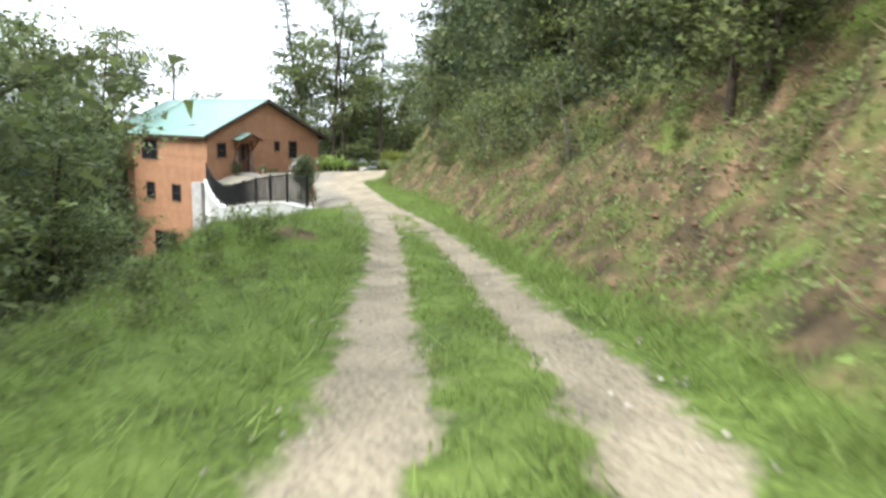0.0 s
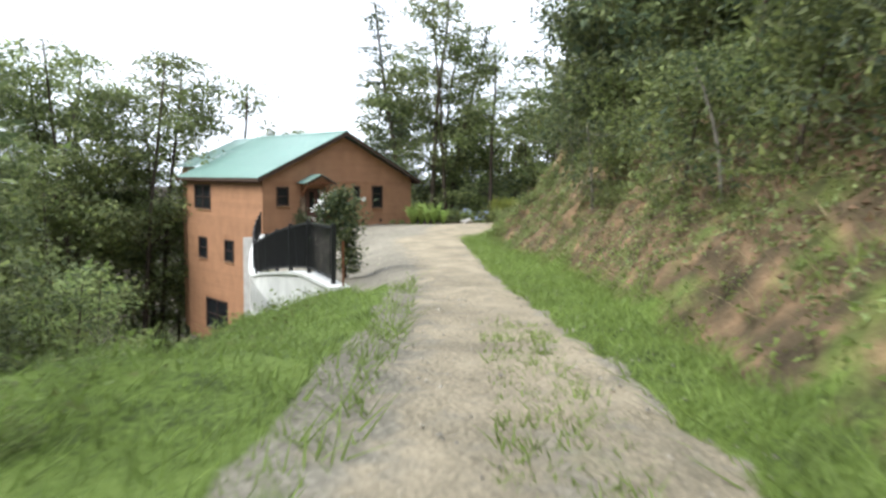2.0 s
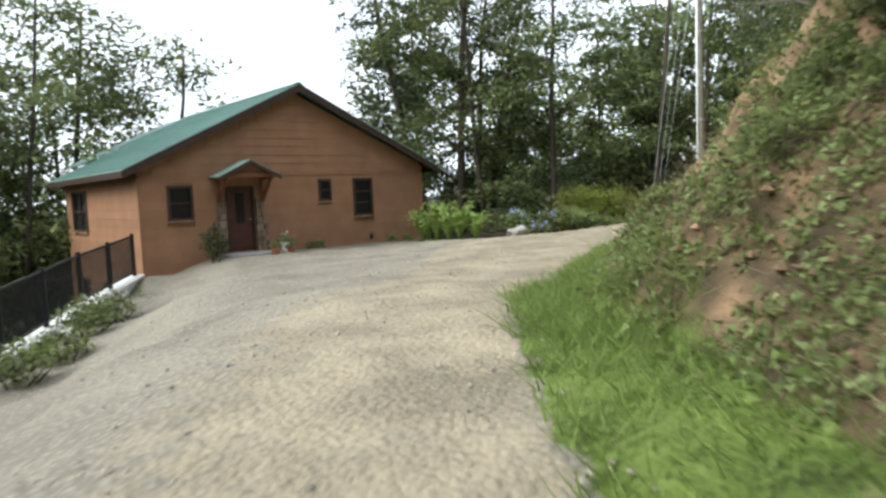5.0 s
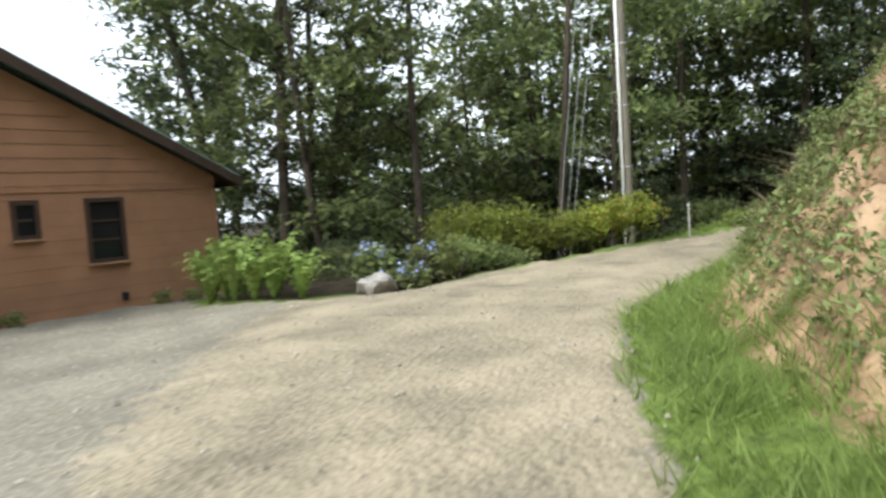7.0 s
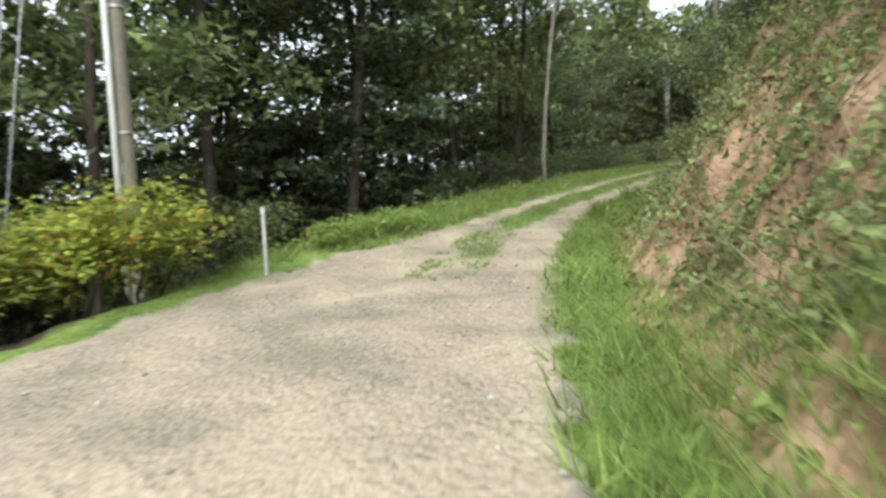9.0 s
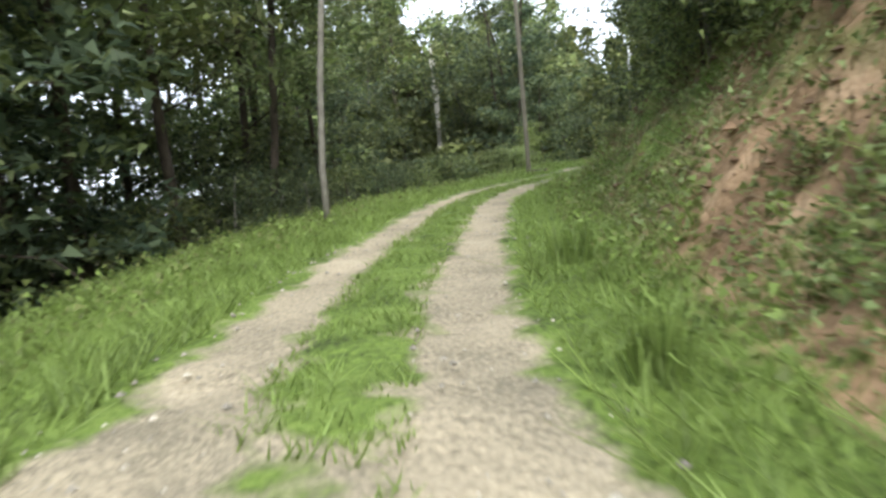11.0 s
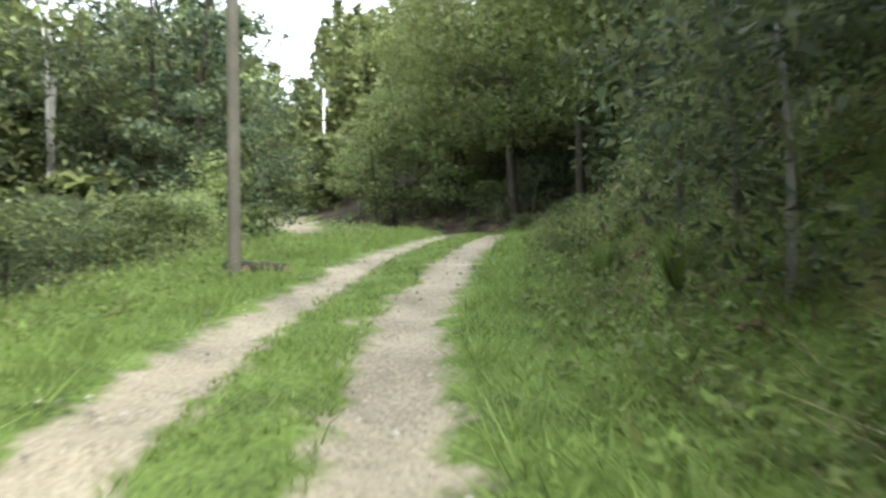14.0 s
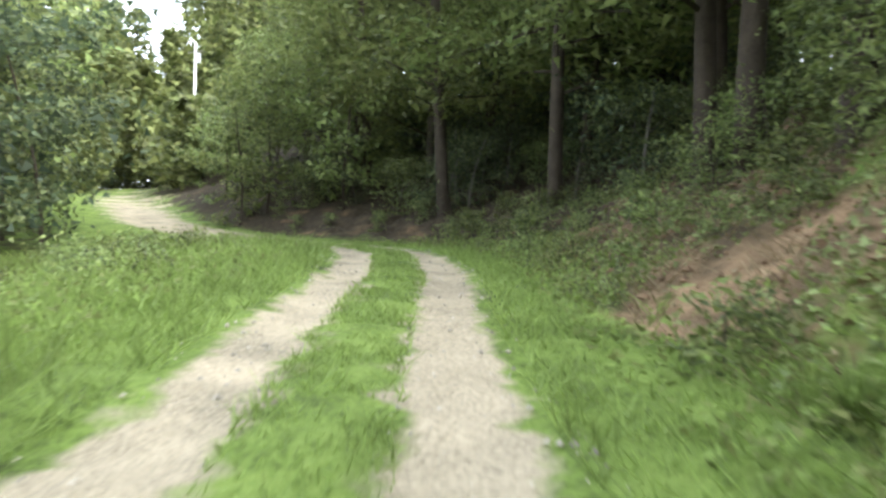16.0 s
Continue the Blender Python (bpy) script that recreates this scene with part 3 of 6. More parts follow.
# rear wing with a shallower roof, seen past the left eave
bm = bmesh.new()
prism(bm, [(-1.9, BACK + 0.035, 3.24), (RIDGE_X, BACK + 0.035, RIDGE_Z + 0.1), (RIDGE_X, BACK + 0.035, RIDGE_Z + 0.16), (-1.9, BACK + 0.035, 3.31)], (0, 2.9, 0))
part("wing_roof", bm, M_ROOF, house)
bm = bmesh.new()
box(bm, -1.6, RIDGE_X, HD + 0.16, 12.6, FOOT, 3.24)
part("wing_wall", bm, M_SIDING, house)


def window(parent, front, a0, a1, z0, z1, rails=1, posts=0):
    """A dark window in an opening: frame, panes, sill. front: it lies in the facade, else in the left side wall."""
    win = new("window")
    win.parent = parent
    tagged(win, "dark-framed window with a pale sill")

    def slab(m, a, b, n0, n1, z, zz):
        box(m, a, b, n0, n1, z, zz) if front else box(m, HX0 + n0, HX0 + n1, a, b, z, zz)

    bm = bmesh.new()
    w = 0.06
    slab(bm, a0 - w, a0 + 0.02, -0.045, 0.1, z0 - w, z1 + w)
    slab(bm, a1 - 0.02, a1 + w, -0.045, 0.1, z0 - w, z1 + w)
    slab(bm, a0 + 0.02, a1 - 0.02, -0.045, 0.1, z1 - 0.02, z1 + w)
    slab(bm, a0 + 0.02, a1 - 0.02, -0.045, 0.1, z0 - w, z0 + 0.02)
    part("window_frame", bm, M_TRIM, win, "dark brown frame")
    zs, xs = np.linspace(z0 + 0.02, z1 - 0.02, rails + 2), np.linspace(a0 + 0.02, a1 - 0.02, posts + 2)
    for k in range(rails):
        bm = bmesh.new()
        slab(bm, a0 + 0.02, a1 - 0.02, 0.0, 0.06, zs[k + 1] - 0.022, zs[k + 1] + 0.022)
        part("meeting_rail", bm, M_TRIM, win)
    for k in range(posts):
        bm = bmesh.new()
        slab(bm, xs[k + 1] - 0.03, xs[k + 1] + 0.03, -0.005, 0.065, z0 + 0.02, z1 - 0.02)
        part("mullion", bm, M_TRIM, win)
    for k in range(rails + 1):
        for j in range(posts + 1):
            bm = bmesh.new()
            slab(bm, xs[j], xs[j + 1], 0.03 + 0.012 * k, 0.036 + 0.012 * k, zs[k], zs[k + 1])
            part("pane", bm, M_GLASS, win)
    bm = bmesh.new()
    slab(bm, a0 - 0.1, a1 + 0.1, -0.1, 0.03, z0 - w - 0.05, z0 - w)
    part("window_sill", bm, M_SILL, win, "tan sill", bevel=0.008)


for o in WIN_FRONT:
    window(house, True, *o, rails=2 if o[3] - o[2] > 1.2 else 1)
for k, o in enumerate(WIN_LEFT):
    window(house, False, *o, rails=1, posts=1 if o[1] - o[0] > 1.5 else 0)

# front door with its stone surround and little gabled canopy
door = new("door")
door.parent = house
tagged(door, "dark red-brown front door with a glazed centre")
bm = bmesh.new()
box(bm, 0.03, 0.84, 0.05, 0.1, 0.02, 2.0)
box(bm, 0.1, 0.77, 0.035, 0.05, 0.12, 0.75)
part("leaf", bm, M_DOOR, door, bevel=0.006)
bm = bmesh.new()
box(bm, 0.29, 0.58, 0.032, 0.05, 0.9, 1.85)
part("door_glass", bm, M_GLASS, door, "narrow dark glass")
bm = bmesh.new()
for a, b, z, zz in ((-0.03, 0.03, 0, 2.05), (0.84, 0.9, 0, 2.05), (0.03, 0.84, 2.0, 2.05)):
    box(bm, a, b, -0.02, 0.16, z, zz)
part("door_frame", bm, M_TRIM, door)
bm = bmesh.new()
tube(bm, [(0.75, 0.03, 1.0), (0.75, -0.03, 1.0), (0.68, -0.03, 1.0)], [0.012, 0.012, 0.01], 6)
part("door_handle", bm, M_GREYMETAL, door)
bm = bmesh.new()
box(bm, -0.35, 1.25, -1.05, -0.03, -0.4, -0.02)
part("door_step", bm, M_CONCRETE, house, "grey concrete step", bevel=0.015)

rng = random.Random(4)
surround = new("stone_surround")
surround.parent = house
for side in (-1, 1):
    z = -0.35
    while z < 1.55:
        h = rng.uniform(0.13, 0.24)
        x = 0.0
        width = 0.42 if z < 0.9 else 0.3
        while x < width - 0.05:
            w = min(rng.uniform(0.12, 0.26), width - x)
            bm = bmesh.new()
            a = -0.05 - x - w if side < 0 else 0.92 + x
            box(bm, a + 0.008, a + w - 0.008, -0.07 - rng.uniform(0, 0.035), 0.03, z + 0.008, z + h - 0.008)
            for v in bm.verts:
                v.co += Vector((rng.uniform(-1, 1), 0, rng.uniform(-1, 1))) * 0.012
            part("stone", bm, M_STONE, surround, bevel=0.012)
            x += w
        z += h

canopy = new("door_canopy")
canopy.parent = house
tagged(canopy, "small gabled canopy with green metal on timber brackets")
CX, CZ, CW, CD = 0.44, 2.79, 0.98, 0.97
for sign in (-1, 1):
    bm = bmesh.new()
    e = (CX + sign * CW, CZ - 0.47)
    prism(bm, [(CX, -CD, CZ), (e[0], -CD, e[1]), (e[0], -CD, e[1] + 0.04), (CX, -CD, CZ + 0.045)], (0, CD - 0.04, 0))
    part("canopy_roof", bm, M_ROOF, canopy)
    bm = bmesh.new()
    prism(bm, [(CX, -CD - 0.03, CZ + 0.02), (e[0], -CD - 0.03, e[1] + 0.02), (e[0], -CD - 0.03, e[1] - 0.1), (CX, -CD - 0.03, CZ - 0.1)], (0, 0.03, 0))
    part("canopy_bargeboard", bm, M_TRIM, canopy)
    bm = bmesh.new()
    x = CX + sign * 0.72
    box(bm, x - 0.045, x + 0.045, -0.12, -0.04, 1.55, 2.32)
    prism(bm, [(x - 0.045, -0.12, 1.68), (x - 0.045, -0.12, 1.56), (x - 0.045, -0.82, 2.24), (x - 0.045, -0.72, 2.26)], (0.09, 0, 0))
    box(bm, x - 0.045, x + 0.045, -0.95, -0.12, 2.24, 2.36)
    part("bracket", bm, M_WOOD, canopy, bevel=0.006)
bm = bmesh.new()
box(bm, CX - 0.92, CX + 0.92, -0.9, -0.8, 2.3, 2.42)
part("canopy_beam", bm, M_WOOD, canopy, "reddish timber tie beam", bevel=0.008)
bm = bmesh.new()
prism(bm, [(CX - 0.85, -0.78, 2.42), (CX + 0.85, -0.78, 2.42), (CX, -0.78, CZ - 0.04)], (0, 0.03, 0))
part("canopy_gable", bm, M_SIDING, canopy)

bm = bmesh.new()
box(bm, HX0 - 0.03, HX1 + 0.03, -0.035, 0.028, 2.36, 2.44)
part("belt_board", bm, M_SIDING, house)
for x, y in ((HX0 - 0.035, -0.035), (HX1 - 0.06, -0.035)):
    bm = bmesh.new()
    box(bm, x, x + 0.095, y, y + 0.1, FOOT, EAVE_Z - 0.05)
    part("corner_board", bm, M_SIDING, house)
bm = bmesh.new()
box(bm, 5.2, 5.32, -0.06, 0.0, 0.05, 0.22)
part("wall_vent", bm, M_BLACK, house, "small dark wall vent")


# ---- retaining wall and railing beside the yard ----
wall_dir = Vector((*(WALL_B - WALL_A), 0))
WALL_LEN = wall_dir.length
wall_dir.normalize()
wall_angle = math.degrees(math.atan2(wall_dir.y, wall_dir.x))


def along_wall(u, off=0.0):
    """A place u metres along the retaining wall, off metres to its valley side."""
    off = off + wall_bulge(u / WALL_LEN)
    return Vector((WALL_A[0] + wall_dir.x * u + wall_dir.y * off, WALL_A[1] + wall_dir.y * u - wall_dir.x * off))


def wall_top(u):
    return float(np.interp(u / WALL_LEN, [0, 0.08, 0.17, 0.3, 0.46, 0.56, 0.66, 0.83, 0.9, 1.0], [-0.44, -0.54, -0.64, -0.86, -1.02, -0.76, -0.36, 0.2, 0.38, 0.4]))


retaining_wall = thing("retaining_wall", (WALL_A[0], WALL_A[1], 0), "white stucco retaining wall with a swept top, streaked with dirt", "wall", rz=wall_angle)
us = sorted({*np.linspace(0, WALL_LEN, 45), *np.linspace(0, 2.4, 26)})
bm = bmesh.new()
for a, b in zip(us, us[1:]):
    ya, yb = -wall_bulge(a / WALL_LEN), -wall_bulge(b / WALL_LEN)
    prism(bm, [(a, ya - 0.3, -7), (b, yb - 0.3, -7), (b, yb, -7), (a, ya, -7)], (0, 0, 6))
    prism(bm, [(a, ya - 0.3, wall_top(a)), (b, yb - 0.3, wall_top(b)), (b, yb, wall_top(b)), (a, ya, wall_top(a))], (0, 0, -1.2))
bmesh.ops.remove_doubles(bm, verts=bm.verts[:], dist=0.0005)
part("stucco_face", bm, M_STUCCO, retaining_wall)
bm = bmesh.new()
for a, b in zip(us, us[1:]):
    ya, yb = -wall_bulge(a / WALL_LEN), -wall_bulge(b / WALL_LEN)
    prism(bm, [(a, ya - 0.36, wall_top(a) + 0.003), (b, yb - 0.36, wall_top(b) + 0.003), (b, yb + 0.06, wall_top(b) + 0.003), (a, ya + 0.06, wall_top(a) + 0.003)], (0, 0, 0.07))
bmesh.ops.remove_doubles(bm, verts=bm.verts[:], dist=0.0005)
part("coping", bm, M_STUCCO, retaining_wall, "pale coping on the wall")
bm = bmesh.new()
turn_back = Matrix.Rotation(-radians(wall_angle), 3, "Z")
corners = [turn_back @ Vector((x - WALL_A[0], y - WALL_A[1], -7)) for x, y in ((-3.25, -0.1), (HX0 - 0.05, -0.1), (HX0 - 0.05, 1.0), (-3.25, 1.0))]
prism(bm, [tuple(c) for c in corners], (0, 0, 6.4))
part("return_wall", bm, M_CONCRETE, retaining_wall, "grey return wall to the house corner")

fence = thing("fence", (WALL_A[0], WALL_A[1], 0), "black metal railing with square posts above the retaining wall", "fence", rz=wall_angle)
posts = np.linspace(0.2, WALL_LEN - 0.5, 13)


def rail_y(u):
    return -0.15 - float(wall_bulge(u / WALL_LEN))


for u in posts:
    bm = bmesh.new()
    zt = wall_top(u) + 0.06
    box(bm, u - 0.045, u + 0.045, rail_y(u) - 0.045, rail_y(u) + 0.045, zt - 0.02, zt + 1.2)
    part("post", bm, M_BLACK, fence)
for h in (0.16, 1.16):
    for a, b in zip(posts, posts[1:]):
        bm = bmesh.new()
        prism(bm, [(a + 0.045, rail_y(a) - 0.02, wall_top(a) + h), (b - 0.045, rail_y(b) - 0.02, wall_top(b) + h), (b - 0.045, rail_y(b) + 0.02, wall_top(b) + h), (a + 0.045, rail_y(a) + 0.02, wall_top(a) + h)], (0, 0, 0.05))
        part("rail", bm, M_BLACK, fence)
bm = bmesh.new()
box(bm, -0.011, 0.011, -0.011, 0.011, 0, 0.98)
bar_data = data_of("baluster", bm, M_BLACK)
for a, b in zip(posts, posts[1:]):
    for u in np.linspace(a, b, 20)[1:-1]:
        bar = new("baluster", bar_data)
        bar.parent = fence
        bar.location = (u, rail_y(u), wall_top(u) + 0.2)
gate_post = thing("gate_post", (*along_wall(WALL_LEN - 0.1), wall_top(WALL_LEN) + 0.0), "slim tan wooden post at the railing's end", "post", rz=wall_angle)
bm = bmesh.new()
box(bm, -0.02, 0.02, -0.09, -0.05, 0.06, 0.95)
part("shaft", bm, M_WOOD, gate_post, bevel=0.008)


# ---- leaves, trees and shrubs ----
def leaf_mesh(name, centres, sizes, rng, mats, droop=0.0, slim=0.55, share=None, flat=0.6, corners=4):
    """Many small leaves, each a folded four-cornered or a plain three-cornered blade of its own."""
    n = len(centres)
    normal = rng.normal(size=(n, 3)) * flat + np.array([0, 0, 1.0])
    normal /= np.linalg.norm(normal, axis=1)[:, None]
    way = rng.normal(size=(n, 3))
    way[:, 2] -= droop
    way -= normal * (way * normal).sum(1)[:, None]
    way /= np.linalg.norm(way, axis=1)[:, None] + 1e-9
    side = np.cross(normal, way)
    s = np.asarray(sizes)[:, None]
    mid = centres + way * s * 0.45
    if corners == 4:
        verts = np.stack([centres, mid + side * s * slim * 0.5 + normal * s * 0.08, centres + way * s, mid - side * s * slim * 0.5 + normal * s * 0.08], 1).reshape(-1, 3)
    else:
        verts = np.stack([centres + side * s * slim * 0.6, centres + way * s, centres - side * s * slim * 0.6], 1).reshape(-1, 3)
    me = bpy.data.meshes.new(name)
    me.vertices.add(corners * n)
    me.vertices.foreach_set("co", verts.ravel().astype(np.float32))
    me.loops.add(corners * n)
    me.loops.foreach_set("vertex_index", np.arange(corners * n, dtype=np.int32))
    me.polygons.add(n)
    me.polygons.foreach_set("loop_start", np.arange(0, corners * n, corners, dtype=np.int32))
    for m in mats:
        me.materials.append(m)
    if len(mats) > 1:
        me.polygons.foreach_set("material_index", (rng.random(n) < share).astype(np.int32))
    me.update()
    me.validate()
    return me


def bent(rng, start, way, length, count, wander):
    pts = [np.array(start, float)]
    way = np.array(way, float)
    for _ in range(count):
        way = way + rng.normal(size=3) * wander
        way /= np.linalg.norm(way)
        pts.append(pts[-1] + way * length / count)
    return pts


def tree_parts(seed, height, bare, reach, leaves, size, clump=0.55, limbs=14, up=0.5, radius=0.16, lean=(0, 0), conifer=False, limb_r=0.3, twigs=True):
    """Trunk with limbs as a bmesh, and the places of the leaves."""
    rng = np.random.default_rng(seed)
    bm = bmesh.new()
    trunk = bent(rng, (0, 0, -0.6), (lean[0], lean[1], 1), height + 0.6, 9, 0.045)
    tube(bm, trunk, [radius * (1.25 if k == 0 else 1) * (1 - 0.085 * k) + 0.01 for k in range(10)], 8)
    bm.verts.ensure_lookup_table()
    stem = bm.verts[:]

    def grow(points, radii, sides):
        """A limb whose root is joined to the stem's nearest corner."""
        first = len(bm.verts)
        tube(bm, points, radii, sides)
        bm.verts.ensure_lookup_table()
        root = bm.verts[first:first + 2]
        near = min(stem, key=lambda v: (v.co - root[0].co).length)
        bm.faces.new((root[0], root[1], near))

    spots, weights = [], []
    for k in range(limbs):
        f = bare + (1 - bare) * (k + rng.uniform(0, 0.8)) / limbs
        f = min(f, 0.985)
        at = trunk[int(f * 9)] + (trunk[min(int(f * 9) + 1, 9)] - trunk[int(f * 9)]) * (f * 9 % 1)
        a = k * 2.4 + rng.uniform(-0.5, 0.5)
        if conifer:
            long = reach * (1.05 - f) ** 0.8 * rng.uniform(0.8, 1.1)
            way = (math.cos(a), math.sin(a), 0.12 - 0.35 * (1 - f))
        else:
            shape = math.sin(math.pi * min(1, max(0.08, (f - bare) / (1 - bare) * 0.85 + 0.15))) ** 0.6
            long = reach * shape * rng.uniform(0.7, 1.15)
            way = (math.cos(a), math.sin(a), up * rng.uniform(0.5, 1.5))
        limb = bent(rng, at, way, long, 4, 0.16)
        r = radius * limb_r * (1 - 0.6 * f)
        grow(limb[::2], [r, r * 0.6, r * 0.2], 4)
        tips = [limb[2], limb[3], limb[4]]
        for j in range(3 if not conifer else 5):
            b0 = limb[1 + j % 4] if conifer else limb[2 + j % 3]
            w2 = np.array(way) + rng.normal(size=3) * (0.55 if not conifer else (0.8, 0.8, 0.1)[0])
            twig = bent(rng, b0, w2 / np.linalg.norm(w2), long * rng.uniform(0.25, 0.5), 2, 0.2)
            if twigs:
                tube(bm, twig[::2], [r * 0.35, r * 0.1], 3)
            tips += [twig[1], twig[2]]
        spots += tips
        weights += [max(long, 0.3)] * len(tips)
    spots, weights = np.array(spots), np.array(weights)
    pick = rng.choice(len(spots), leaves, p=weights / weights.sum())
    spread_ = np.array([clump, clump, clump * (0.42 if not conifer else 0.25)])
    centres = spots[pick] + rng.normal(size=(leaves, 3)).clip(-1.5, 1.5) * spread_ * rng.uniform(0.5, 1.3, size=(leaves, 1))
    centres[:, 2] = np.maximum(centres[:, 2], 0.15)
    return bm, centres, rng.uniform(0.6, 1.3, leaves) * size, rng


TREES = {}


def tree_kind(key, name, label, bark, mats, share=0.15, droop=0.3, slim=0.55, flat=0.6, corners=3, **shape):
    """Makes one tree, to be copied; it is set in place by its first planting."""
    ob = thing(name, (0, 0, -500), label, "tree", "trees of the wood")
    bm, centres, sizes, rng = tree_parts(**shape, conifer=key.startswith("conifer"))
    part("trunk", bm, bark, ob, smooth=True)
    crown = new("crown", leaf_mesh("crown", centres, sizes, rng, mats, droop, slim, share, flat, corners))
    crown.parent = ob
    TREES[key] = [ob, False]


def plant(key, x, y, z, scale=1.0, turn=0.0, label="", category="", group=""):
    ob, used = TREES[key]
    scale = min(scale, max(0.2, (height_cap(x, y) - z) / HEIGHTS[key]))
    m = Matrix.LocRotScale((x, y, z), Euler((0, 0, turn)), (scale,) * 3)
    if used:
        ob = copy_thing(ob, m)
        ob.matrix_basis = m
    else:
        ob.matrix_world = m
        TREES[key][1] = True
    return tagged(ob, label, category, group)


# The share of light leaves also paints light: high on sunlit crowns, low in shade.
BROAD = [M_LEAF, M_LEAF_LIGHT]
tree_kind("near_a", "broadleaf_tree", "tall broadleaf tree with a dense green crown", M_BARK, BROAD, 0.2, seed=11, height=15, bare=0.1, reach=3.5, leaves=7600, size=0.25, slim=0.42, clump=0.46, limbs=20, radius=0.17, twigs=False)
tree_kind("near_b", "broadleaf_tree", "slender broadleaf tree with an airy green crown", M_BARK, BROAD, 0.28, seed=12, height=16.5, bare=0.24, reach=3.6, leaves=6800, size=0.265, slim=0.42, clump=0.5, limbs=24, radius=0.13, twigs=False)
tree_kind("near_c", "broadleaf_tree", "broadleaf tree leafy down to the ground", M_BARK, BROAD, 0.25, seed=13, height=11, bare=0.06, reach=3.3, leaves=5600, size=0.2, clump=0.56, limbs=22, radius=0.12, twigs=False)
tree_kind("conifer_a", "hemlock", "dark drooping hemlock in the wood", M_BARK, [M_LEAF_DARK, M_LEAF], 0.25, 0.9, 0.5, 0.5, seed=14, height=16, bare=0.06, reach=3.5, leaves=7500, size=0.25, clump=0.36, limbs=40, radius=0.19, limb_r=0.2, twigs=False)
tree_kind("conifer_b", "pine", "tall dark pine with layered boughs", M_BARK, [M_LEAF_DARK, M_LEAF], 0.1, 0.6, 0.5, 0.5, seed=15, height=18, bare=0.14, reach=2.9, leaves=3600, size=0.32, clump=0.4, limbs=26, radius=0.18, limb_r=0.2, twigs=False)
tree_kind("mid_a", "broadleaf_tree", "broadleaf tree standing in the wood", M_BARK, BROAD, 0.35, seed=21, height=15, bare=0.1, reach=3.9, leaves=3300, size=0.4, clump=0.58, limbs=17, radius=0.15, twigs=False)
tree_kind("mid_b", "broadleaf_tree", "thin-stemmed broadleaf tree in the wood", M_BARK, BROAD, 0.4, seed=22, height=16, bare=0.15, reach=3.4, leaves=2600, size=0.34, clump=0.6, limbs=15, radius=0.12, twigs=False)
tree_kind("mid_c", "bushy_tree", "bushy broadleaf tree on the slope", M_BARK, BROAD, 0.3, seed=23, height=10, bare=0.05, reach=3.4, leaves=3700, size=0.26, slim=0.5, clump=0.75, limbs=14, radius=0.11, twigs=False)
tree_kind("far_c", "bushy_tree", "bushy broadleaf tree on the far slope", M_BARK, BROAD, 0.6, seed=25, height=10, bare=0.05, reach=3.4, leaves=1500, size=0.42, clump=0.75, limbs=12, radius=0.11, twigs=False)
# Broadleaf in the dark needle colour: its shade is put into the leaves.
tree_kind("dark_c", "bushy_tree", "dense bushy tree with leaves darkened for the wood's shade", M_BARK, [M_LEAF_DARK, M_LEAF], 0.45, seed=27, height=10, bare=0.05, reach=3.4, leaves=3400, size=0.3, slim=0.5, clump=0.7, limbs=15, radius=0.11, twigs=False)
# Nearly all light leaves, so the crowns look sunlit by colour.
tree_kind("canopy", "spreading_tree", "spreading broadleaf tree arching over the bend", M_BARK, BROAD, 0.85, seed=26, height=14, bare=0.24, reach=5.4, leaves=9000, size=0.27, slim=0.45, clump=0.62, limbs=26, radius=0.2, up=0.22, twigs=False)
tree_kind("sapling", "young_tree", "young tree with fresh light green leaves", M_PALE_BARK, [M_LEAF_LIGHT, M_LEAF], 0.2, seed=24, height=4.2, bare=0.1, reach=1.5, leaves=3600, size=0.15, clump=0.36, limbs=14, radius=0.045)
tree_kind("shrub_a", "shrub", "leafy green shrub at the wood edge", M_BARK, BROAD, 0.4, seed=31, height=2.2, bare=0.05, reach=1.35, leaves=1700, size=0.16, slim=0.42, clump=0.4, limbs=10, radius=0.045, up=0.8, twigs=False)
tree_kind("shrub_b", "verge_shrub", "light green shrub on the verge", M_BARK, [M_LEAF_LIGHT, M_LEAF], 0.35, seed=32, height=1.5, bare=0.05, reach=1.1, leaves=1400, size=0.125, slim=0.42, clump=0.34, limbs=9, radius=0.03, up=0.9, twigs=False)
tree_kind("low_a", "weed_clump", "low leafy weed clump on the verge", M_BARK, BROAD, 0.4, seed=34, height=2.1, bare=0.05, reach=1.3, leaves=520, size=0.27, slim=0.45, clump=0.42, limbs=7, radius=0.03, up=0.8, twigs=False)
tree_kind("low_b", "leafy_weed", "low light green weed clump on the bank", M_BARK, [M_LEAF_LIGHT, M_LEAF], 0.35, seed=35, height=1.5, bare=0.05, reach=1.1, leaves=460, size=0.21, slim=0.45, clump=0.36, limbs=7, radius=0.025, up=0.9, twigs=False)
tree_kind("shrub_c", "shrub", "straggly dark shrub with bare twigs", M_PALE_BARK, [M_LEAF, M_LEAF_DARK], 0.4, seed=33, height=3.0, bare=0.1, reach=1.7, leaves=1600, size=0.165, slim=0.42, clump=0.42, limbs=12, radius=0.05, up=0.7)
HEIGHTS = {"dark_c": 12, "canopy": 15.5, "near_a": 16, "near_b": 17.5, "near_c": 12.5, "conifer_a": 17, "conifer_b": 19, "mid_a": 16.5, "mid_b": 17, "mid_c": 12, "far_c": 12, "sapling": 5, "shrub_a": 3, "shrub_b": 2.2, "low_a": 3, "low_b": 2.2, "shrub_c": 4}


